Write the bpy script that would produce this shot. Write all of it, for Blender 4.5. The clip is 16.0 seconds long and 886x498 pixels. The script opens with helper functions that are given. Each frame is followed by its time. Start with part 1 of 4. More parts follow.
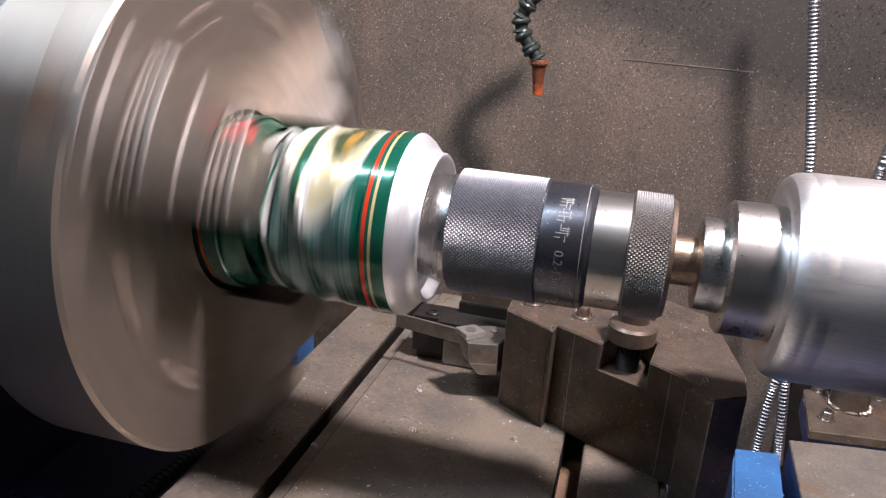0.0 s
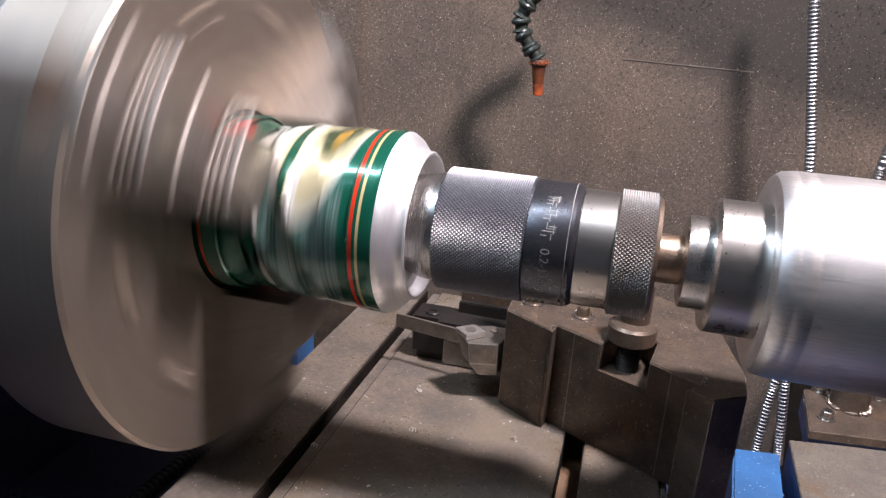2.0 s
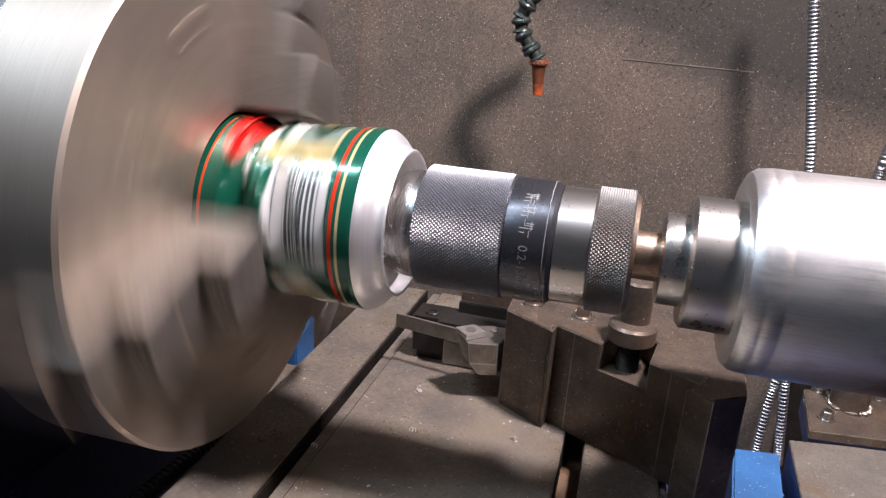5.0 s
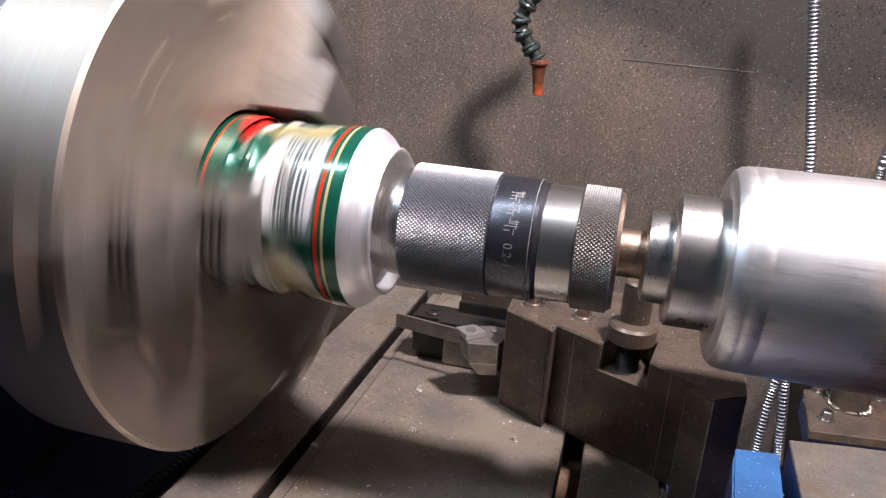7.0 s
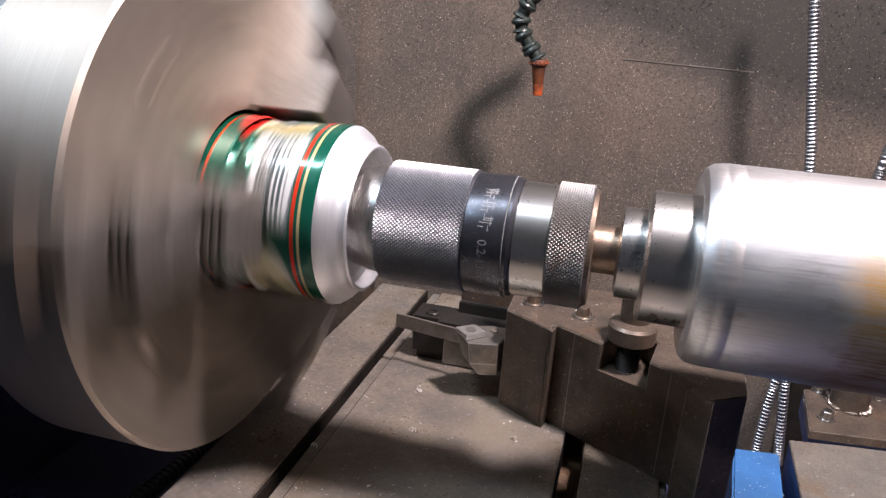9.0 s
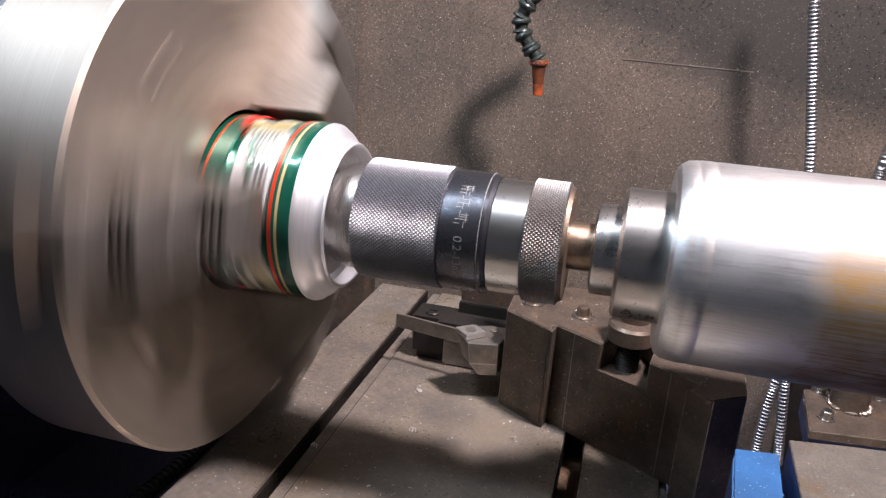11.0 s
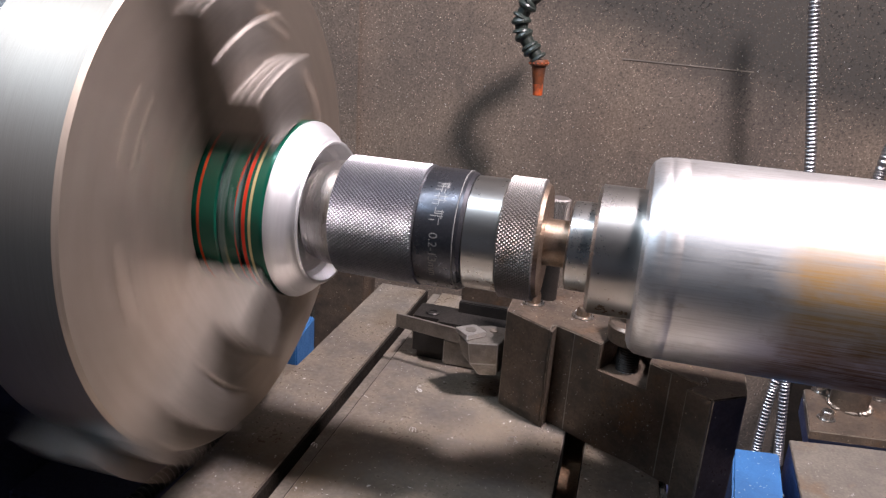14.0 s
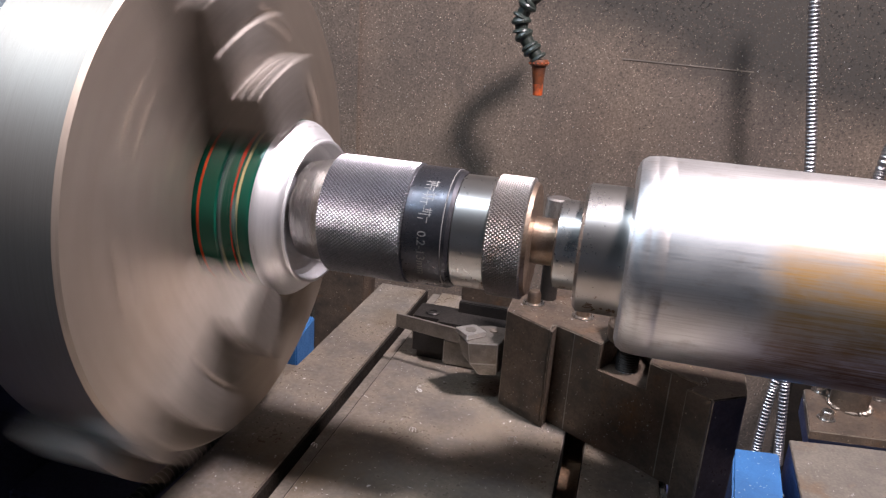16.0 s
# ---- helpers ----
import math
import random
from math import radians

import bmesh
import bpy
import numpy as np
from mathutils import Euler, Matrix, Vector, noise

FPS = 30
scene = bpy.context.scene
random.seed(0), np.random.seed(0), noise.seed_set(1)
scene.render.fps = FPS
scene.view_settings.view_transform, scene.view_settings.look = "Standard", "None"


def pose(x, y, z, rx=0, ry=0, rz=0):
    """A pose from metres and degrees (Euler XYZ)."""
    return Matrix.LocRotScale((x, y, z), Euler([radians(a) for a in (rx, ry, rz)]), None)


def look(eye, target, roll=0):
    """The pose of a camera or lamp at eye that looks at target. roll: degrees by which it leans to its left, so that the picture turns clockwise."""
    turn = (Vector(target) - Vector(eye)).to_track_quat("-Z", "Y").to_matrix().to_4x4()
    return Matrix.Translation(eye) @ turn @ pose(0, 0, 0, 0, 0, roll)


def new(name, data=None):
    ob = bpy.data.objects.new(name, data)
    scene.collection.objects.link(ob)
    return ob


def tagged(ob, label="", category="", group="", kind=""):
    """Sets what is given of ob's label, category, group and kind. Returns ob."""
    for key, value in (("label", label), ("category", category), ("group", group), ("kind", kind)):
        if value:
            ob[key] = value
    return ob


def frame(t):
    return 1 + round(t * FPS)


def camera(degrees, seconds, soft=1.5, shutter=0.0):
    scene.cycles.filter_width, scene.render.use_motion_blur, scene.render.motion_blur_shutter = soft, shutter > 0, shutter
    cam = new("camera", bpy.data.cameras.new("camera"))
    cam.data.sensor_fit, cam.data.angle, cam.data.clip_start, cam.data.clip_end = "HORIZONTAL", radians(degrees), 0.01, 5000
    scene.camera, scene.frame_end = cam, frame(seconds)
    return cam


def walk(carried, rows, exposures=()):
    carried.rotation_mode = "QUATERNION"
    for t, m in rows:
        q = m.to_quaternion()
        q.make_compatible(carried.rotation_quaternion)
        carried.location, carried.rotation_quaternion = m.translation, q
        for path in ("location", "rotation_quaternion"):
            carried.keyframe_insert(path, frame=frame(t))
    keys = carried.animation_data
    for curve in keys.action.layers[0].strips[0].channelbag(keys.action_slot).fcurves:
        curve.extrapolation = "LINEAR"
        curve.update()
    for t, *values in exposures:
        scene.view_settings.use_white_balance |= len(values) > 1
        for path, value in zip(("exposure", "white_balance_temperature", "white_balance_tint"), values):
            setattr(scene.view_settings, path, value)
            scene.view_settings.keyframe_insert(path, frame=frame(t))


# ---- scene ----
# ---- camera: it stands still ----
EYE = (0.08025, -0.24099, 0.07476)
AIM = (0.08025 - 0.23254, -0.24099 + 0.92038, 0.07476 - 0.31438)
cam = camera(62.85, 16.0, soft=1.35, shutter=0.6)
walk(cam, [(0.0, look(EYE, AIM, 3.93)), (16.0, look(EYE, AIM, 3.93))])

# ---- light: a work lamp over the machine, the shop's ceiling lamps and an added fill ----
scene.view_settings.exposure = 0.23
world = bpy.data.worlds.new("world")
world.use_nodes = True
world.node_tree.nodes["Background"].inputs[0].default_value = (0.38, 0.50, 0.85, 1)
world.node_tree.nodes["Background"].inputs[1].default_value = 0.03
scene.world = world


def area_lamp(name, eye, target, sx, sy, watts, colour):
    data = bpy.data.lights.new(name, "AREA")
    data.shape, data.size, data.size_y, data.energy, data.color = "RECTANGLE", sx, sy, watts, colour
    ob = new(name, data)
    ob.matrix_world = look(eye, target)
    return tagged(ob, "bright shop or fill lamp above the lathe", "lamp")


area_lamp("work_lamp", (0.31, -0.02, 0.64), (0.02, 0.05, -0.02), 0.085, 0.085, 14.0, (1.0, 0.878, 0.925))
area_lamp("ceiling_or_fill_lamp", (-1.00, -0.42, 1.50), (-1.00, 0.0, 0.0), 1.8, 0.17, 30.0, (0.74, 0.85, 1.0))
area_lamp("ceiling_or_fill_lamp", (-1.60, -0.97, 1.45), (-1.60, 0.0, 0.0), 1.4, 0.12, 11.0, (0.56, 0.76, 1.0))
# fill lamp added to brighten the chuck face; no such source is seen
area_lamp("ceiling_or_fill_lamp", (1.30, -1.20, 1.45), (1.30, 0.0, 0.0), 1.2, 0.18, 4.5, (1.0, 0.92, 0.92))


# ---- materials ----
def rgba(c):
    return (c[0], c[1], c[2], 1)


class Nodes:
    """Short words for the nodes of one material."""

    def __init__(self, name):
        self.m = bpy.data.materials.new(name)
        self.m.use_nodes = True
        self.t = self.m.node_tree
        self.b = self.t.nodes["Principled BSDF"]
        self.co = self.t.nodes.new("ShaderNodeTexCoord").outputs["Object"]

    def link(self, a, b):
        self.t.links.new(a, b)

    def put(self, socket, v):
        if isinstance(v, (int, float)):
            socket.default_value = v
        elif isinstance(v, tuple):
            socket.default_value = rgba(v) if len(socket.default_value) == 4 else v
        else:
            self.link(v, socket)

    def math(self, op, a, b=0.0, c=0.0):
        n = self.t.nodes.new("ShaderNodeMath")
        n.operation = op
        for i, v in enumerate((a, b, c)):
            self.put(n.inputs[i], v)
        return n.outputs[0]

    def mapped(self, scale, offset=(0, 0, 0)):
        n = self.t.nodes.new("ShaderNodeMapping")
        n.inputs["Scale"].default_value, n.inputs["Location"].default_value = scale, offset
        self.link(self.co, n.inputs["Vector"])
        return n.outputs[0]

    def noise(self, scale, detail=4.0, rough=0.55, vec=None):
        n = self.t.nodes.new("ShaderNodeTexNoise")
        n.inputs["Scale"].default_value, n.inputs["Detail"].default_value, n.inputs["Roughness"].default_value = scale, detail, rough
        self.link(vec or self.co, n.inputs["Vector"])
        return n.outputs["Fac"]

    def cells(self, scale):
        n = self.t.nodes.new("ShaderNodeTexVoronoi")
        n.inputs["Scale"].default_value = scale
        self.link(self.co, n.inputs["Vector"])
        return n.outputs["Distance"], n.outputs["Color"]

    def ramp(self, v, lo, hi, a=0.0, b=1.0):
        n = self.t.nodes.new("ShaderNodeMapRange")
        for i, x in enumerate((v, lo, hi, a, b)):
            self.put(n.inputs[i], x)
        return n.outputs[0]

    def mix(self, f, a, b):
        n = self.t.nodes.new("ShaderNodeMix")
        n.data_type = "RGBA"
        self.put(n.inputs["Factor"], f)
        self.put(n.inputs[6], a)
        self.put(n.inputs[7], b)
        return n.outputs[2]

    def bump(self, h, strength, dist):
        n = self.t.nodes.new("ShaderNodeBump")
        n.inputs["Strength"].default_value, n.inputs["Distance"].default_value = strength, dist
        self.link(h, n.inputs["Height"])
        self.link(n.outputs[0], self.b.inputs["Normal"])

    def set(self, **k):
        for key, v in k.items():
            self.put(self.b.inputs[key.replace("_", " ")], v)
        return self.m

    def split(self):
        n = self.t.nodes.new("ShaderNodeSeparateXYZ")
        self.link(self.co, n.inputs[0])
        return n.outputs


def surf(name, c1, c2, r1, r2, metal=0.0, coarse=40.0, fine=900.0, bump=0.2, speck=None, speck_scale=300.0, speck_size=0.12, stain=None, stain_at=(0.55, 0.7), aniso=0.0, stretch=None, grit=0.35, under=None, spec=0.5):
    """A worn surface: two colours in clouds, fine grain in gloss and relief, specks and stains."""
    n = Nodes(name)
    cloud = n.noise(coarse, 8.0, 0.68)
    grain = n.noise(fine, 3.0, vec=n.mapped(stretch) if stretch else None)
    col = n.mix(n.ramp(cloud, 0.36, 0.64), c1, c2)
    if stain:
        col = n.mix(n.ramp(n.noise(coarse * 0.6, 6.0, 0.65, n.mapped((1, 1, 1), (3.1, 1.7, 0.4))), *stain_at), col, stain)
    if speck:
        d, c = n.cells(speck_scale)
        hit = n.math("MULTIPLY", n.math("LESS_THAN", d, speck_size), n.math("GREATER_THAN", n.noise(speck_scale * 0.35, 2.0), 0.52))
        col = n.mix(hit, col, speck)
    if under:
        z = n.split()[2]
        rust = n.math("MULTIPLY", n.ramp(n.noise(300.0, 5.0, 0.65), 0.575, 0.62), n.ramp(n.math("ADD", z, n.math("MULTIPLY", n.noise(90.0), 0.012)), -0.007, -0.002, 1.0, 0.0))
        col = n.mix(rust, col, under)
    col = n.mix(n.ramp(grain, 0.38, 0.62, 0.0, grit), col, (c1[0] * 0.45, c1[1] * 0.45, c1[2] * 0.45))
    n.bump(grain, bump, 0.0006)
    mix2 = n.math("MULTIPLY", n.math("ADD", cloud, grain), 0.5)
    return n.set(Base_Color=col, Roughness=n.ramp(mix2, 0.38, 0.62, r1, r2), Metallic=metal, Anisotropic=aniso, Specular_IOR_Level=spec)


M = {
    "table": surf("worn_cast_iron", (0.275, 0.232, 0.18), (0.128, 0.118, 0.112), 0.24, 0.46, 0.3, 30.0, 420.0, 0.12, (0.75, 0.72, 0.66), 420.0, 0.10, (0.135, 0.10, 0.065), (0.52, 0.66), grit=0.55),
    "slot": surf("black_slot_iron", (0.010, 0.009, 0.008), (0.022, 0.017, 0.013), 0.6, 0.85, 0.0, 40.0, 900.0, 0.3, spec=0.12),
    "plate": surf("rough_plate_iron", (0.19, 0.165, 0.135), (0.12, 0.105, 0.09), 0.4, 0.65, 0.2, 60.0, 600.0, 0.2, (0.5, 0.45, 0.38), 280.0, 0.08, (0.15, 0.10, 0.06), (0.55, 0.7), grit=0.45),
    "rust": surf("rusty_slot_floor", (0.22, 0.12, 0.06), (0.12, 0.08, 0.05), 0.6, 0.85, 0.1, 60.0, 900.0, 0.4),
    "black": surf("blackened_tool_steel", (0.155, 0.114, 0.084), (0.060, 0.049, 0.041), 0.26, 0.50, 0.4, 70.0, 700.0, 0.09, (0.62, 0.50, 0.36), 330.0, 0.10, (0.17, 0.095, 0.05), (0.57, 0.72), grit=0.6),
    "worn": surf("worn_bare_edge", (0.42, 0.37, 0.31), (0.16, 0.13, 0.11), 0.3, 0.5, 0.8, 160.0, 1100.0, 0.1, grit=0.3),
    # the blue paint again, with the shade of its faces put into the colour
    "shaded_blue": surf("shaded_blue_paint", (0.012, 0.03, 0.12), (0.02, 0.035, 0.10), 0.4, 0.6, 0.0, 40.0, 900.0, 0.1),
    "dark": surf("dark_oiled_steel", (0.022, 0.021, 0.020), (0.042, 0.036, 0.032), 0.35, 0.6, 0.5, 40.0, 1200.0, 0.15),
    "steel": surf("ground_steel", (0.62, 0.60, 0.57), (0.52, 0.50, 0.48), 0.22, 0.36, 1.0, 60.0, 700.0, 0.04, stretch=(6, 0.15, 0.15), stain=(0.30, 0.22, 0.15), stain_at=(0.66, 0.8)),
    "pitted": surf("pitted_arbor_steel", (0.62, 0.60, 0.58), (0.55, 0.53, 0.50), 0.27, 0.30, 1.0, 25.0, 700.0, 0.0, under=(0.20, 0.13, 0.085), grit=0.02),
    "chuck_side": surf("polished_chuck_rim", (0.60, 0.585, 0.58), (0.52, 0.51, 0.505), 0.12, 0.20, 1.0, 25.0, 700.0, 0.02, stretch=(6, 0.1, 0.1), grit=0.15),
    "chuck": surf("turned_chuck_steel", (0.455, 0.395, 0.335), (0.395, 0.34, 0.29), 0.48, 0.58, 1.0, 25.0, 700.0, 0.04, stretch=(6, 0.2, 0.2)),
    "jaw": surf("hardened_jaw_steel", (0.37, 0.335, 0.305), (0.27, 0.245, 0.22), 0.48, 0.60, 1.0, 60.0, 700.0, 0.08),
    "knurl": surf("knurled_steel", (0.33, 0.33, 0.35), (0.25, 0.25, 0.27), 0.38, 0.52, 1.0, 90.0, 1200.0, 0.05, stain=(0.22, 0.15, 0.10), stain_at=(0.68, 0.85)),
    "knurl_warm": surf("rust_tinged_knurled_steel", (0.37, 0.34, 0.32), (0.27, 0.24, 0.22), 0.42, 0.56, 1.0, 90.0, 1200.0, 0.05, stain=(0.24, 0.14, 0.08), stain_at=(0.58, 0.75)),
    "collar": surf("blued_collar_steel", (0.12, 0.12, 0.135), (0.085, 0.085, 0.095), 0.26, 0.38, 0.85, 60.0, 900.0, 0.04),
    "brassy": surf("rusty_shank_steel", (0.43, 0.34, 0.27), (0.31, 0.22, 0.155), 0.3, 0.5, 1.0, 150.0, 1500.0, 0.2, stain=(0.16, 0.09, 0.05), stain_at=(0.55, 0.7)),
    "etch": surf("etched_grey", (0.30, 0.29, 0.28), (0.22, 0.215, 0.21), 0.5, 0.6, 0.3),
    "alu": surf("bare_can_aluminium", (0.90, 0.90, 0.91), (0.84, 0.84, 0.86), 0.46, 0.58, 1.0, 40.0, 900.0, 0.03),
    "carbide": surf("carbide_insert", (0.55, 0.53, 0.50), (0.42, 0.40, 0.38), 0.3, 0.45, 0.8, 150.0, 1500.0, 0.2),
    "holder": surf("grey_tool_holder", (0.36, 0.335, 0.30), (0.20, 0.18, 0.16), 0.32, 0.5, 0.8, 70.0, 1400.0, 0.2, stain=(0.16, 0.12, 0.08), stain_at=(0.58, 0.75)),
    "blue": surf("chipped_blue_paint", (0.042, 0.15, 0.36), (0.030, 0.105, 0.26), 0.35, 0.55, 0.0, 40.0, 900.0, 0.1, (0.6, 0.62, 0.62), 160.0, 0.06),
    "navy": surf("dark_navy_casting", (0.013, 0.017, 0.058), (0.022, 0.026, 0.07), 0.5, 0.7, 0.0, 20.0, 500.0, 0.2),
    "hose": surf("green_black_hose_plastic", (0.020, 0.026, 0.022), (0.030, 0.038, 0.032), 0.28, 0.42, 0.0, 120.0, 900.0, 0.1, stain=(0.10, 0.09, 0.065), stain_at=(0.6, 0.75)),
    "nozzle": surf("orange_nozzle_plastic", (0.46, 0.085, 0.02), (0.22, 0.045, 0.018), 0.35, 0.55, 0.0, 140.0, 900.0, 0.2, stain=(0.05, 0.03, 0.02), stain_at=(0.56, 0.7)),
    "grimy": surf("greasy_orange_plastic", (0.16, 0.045, 0.015), (0.05, 0.025, 0.015), 0.35, 0.55, 0.0, 140.0, 900.0, 0.2),
    "conduit": surf("galvanised_conduit", (0.60, 0.59, 0.60), (0.46, 0.45, 0.45), 0.30, 0.44, 1.0, 120.0, 900.0, 0.05, stain=(0.3, 0.25, 0.2), stain_at=(0.6, 0.8)),
    "chips": surf("bright_metal_chips", (0.80, 0.80, 0.80), (0.66, 0.64, 0.60), 0.25, 0.4, 0.1),
    "scratch": surf("pale_scratched_metal", (0.17, 0.14, 0.115), (0.10, 0.085, 0.07), 0.7, 0.85),
    "concrete": surf("dark_concrete", (0.06, 0.06, 0.065), (0.04, 0.04, 0.045), 0.7, 0.9, 0.0, 3.0, 80.0, 0.1),
    "room": surf("plain_workshop_wall", (0.25, 0.262, 0.29), (0.195, 0.205, 0.235), 0.8, 0.9, 0.0, 3.0, 80.0, 0.1),
}


def can_print():
    """Green printed can: red and cream rings, a pale text panel, a gold emblem, a bar code and a second emblem, by angle."""
    n = Nodes("printed_can_lacquer")
    x, y, z = n.split()
    x = n.math("SUBTRACT", n.math("MULTIPLY", x, 1000.0), 60.0)
    a = n.math("MULTIPLY", n.math("ARCTAN2", z, n.math("MULTIPLY", y, -1.0)), 57.29578)
    a = n.math("ADD", a, n.math("MULTIPLY", n.math("LESS_THAN", a, -62.0), 360.0))

    def within(v, lo, hi, edge=0.3):
        up = n.ramp(v, lo - edge, lo + edge)
        return n.math("MULTIPLY", up, n.ramp(v, hi - edge, hi + edge, 1.0, 0.0))

    def panel(x0, x1, a0, a1, edge=0.4):
        return n.math("MULTIPLY", within(x, x0, x1, edge), within(a, a0, a1, 2.0))

    def oval(xc, xr, ac, ar):
        u = n.math("DIVIDE", n.math("SUBTRACT", x, xc), xr)
        v = n.math("DIVIDE", n.math("SUBTRACT", a, ac), ar)
        return n.math("ADD", n.math("MULTIPLY", u, u), n.math("MULTIPLY", v, v))

    col = n.mix(n.ramp(n.noise(60.0, 3.0), 0.35, 0.65), (0.006, 0.085, 0.050), (0.010, 0.12, 0.075))
    lines = n.noise(1.0, 2.0, vec=n.mapped((900.0, 9.0, 9.0)))
    # pale lines of small print
    col = n.mix(n.math("MULTIPLY", panel(-34, -4, -60, 30), n.ramp(lines, 0.36, 0.55, 0.25, 0.85)), col, (0.20, 0.29, 0.28))
    # first emblem: a leaning cream oval with a white border, green bands and a dark olive figure
    lean = n.math("MULTIPLY", n.math("ADD", x, 17.0), 0.9)
    straight, a = a, n.math("SUBTRACT", a, lean)
    e1 = oval(-18.0, 15.0, 72.0, 64.0)
    col = n.mix(n.ramp(e1, 0.97, 1.05, 1.0, 0.0), col, (0.70, 0.70, 0.64))
    col = n.mix(n.ramp(oval(-16.5, 12.5, 72.0, 57.0), 0.95, 1.05, 1.0, 0.0), col, (0.60, 0.56, 0.36))
    col = n.mix(n.math("MULTIPLY", n.ramp(e1, 0.9, 1.0, 1.0, 0.0), within(x, -27.5, -24.5, 0.3)), col, (0.02, 0.10, 0.06))
    col = n.mix(n.math("MULTIPLY", n.ramp(e1, 0.9, 1.0, 1.0, 0.0), within(x, -24.0, -20.5, 0.3)), col, (0.74, 0.74, 0.70))
    blotch = n.math("ADD", oval(-12.5, 6.0, 72.0, 28.0), n.ramp(n.noise(170.0, 3.0), 0.3, 0.7, -0.6, 0.6))
    col = n.mix(n.ramp(blotch, 0.6, 1.1, 1.0, 0.0), col, (0.07, 0.09, 0.045))
    col = n.mix(n.ramp(oval(-12.0, 2.4, 70.0, 14.0), 0.7, 1.2, 1.0, 0.0), col, (0.42, 0.26, 0.06))
    col = n.mix(panel(-43, -38.5, 20, 135), col, (0.55, 0.57, 0.54))
    # not print: a pale band painted for the highlights on the folded aluminium
    col = n.mix(panel(-37, -34.5, -60, 135), col, (0.60, 0.63, 0.61))
    a = straight
    # bar code
    bars = n.ramp(n.noise(1.0, 1.0, vec=n.mapped((1100.0, 0.0, 0.0))), 0.46, 0.50)
    col = n.mix(panel(-26, -2.8, 148, 208), col, (0.76, 0.77, 0.76))
    col = n.mix(n.math("MULTIPLY", panel(-18, -6, 151, 205), bars), col, (0.10, 0.13, 0.13))
    # second emblem: a framed field with pale bands and a dark oval
    col = n.mix(panel(-33, -4, 214, 322), col, (0.60, 0.52, 0.26))
    col = n.mix(panel(-32, -5, 219, 317), col, (0.20, 0.27, 0.23))
    col = n.mix(panel(-32.5, -29.6, 216, 320), col, (0.74, 0.74, 0.70))
    col = n.mix(panel(-29.2, -26.6, 216, 320), col, (0.012, 0.10, 0.06))
    col = n.mix(panel(-26.2, -19.0, 220, 316), col, (0.58, 0.60, 0.57))
    col = n.mix(n.ramp(oval(-12.0, 5.6, 270.0, 38.0), 0.85, 1.1, 1.0, 0.0), col, (0.02, 0.06, 0.035))
    col = n.mix(n.ramp(n.math("ADD", oval(-12.0, 3.0, 268.0, 22.0), n.ramp(n.noise(240.0, 2.0), 0.3, 0.7, -0.5, 0.5)), 0.5, 1.0, 1.0, 0.0), col, (0.36, 0.27, 0.12))
    col = n.mix(panel(-31, -5, 220, 225), col, (0.62, 0.42, 0.09))
    # red fields and a white band on the far end
    col = n.mix(n.ramp(n.math("MINIMUM", oval(-51.0, 6.5, 244.0, 34.0), oval(-53.0, 5.5, 60.0, 24.0)), 0.85, 1.1, 1.0, 0.0), col, (0.70, 0.02, 0.015))
    col = n.mix(panel(-44.5, -39.5, 196, 300), col, (0.70, 0.70, 0.66))
    # rings at both ends
    for x0, x1, c in ((0.0, 1.3, (0.75, 0.05, 0.02)), (2.5, 3.5, (0.66, 0.56, 0.28)), (-59.7, -58.7, (0.70, 0.08, 0.02))):
        col = n.mix(within(x, x0, x1, 0.12), col, c)
    n.bump(n.noise(85.0, 2.0), 0.14, 0.002)
    return n.set(Base_Color=col, Roughness=n.ramp(n.noise(300.0), 0.3, 0.7, 0.16, 0.26), Metallic=0.35, Coat_Weight=0.6)


M["print"] = can_print()


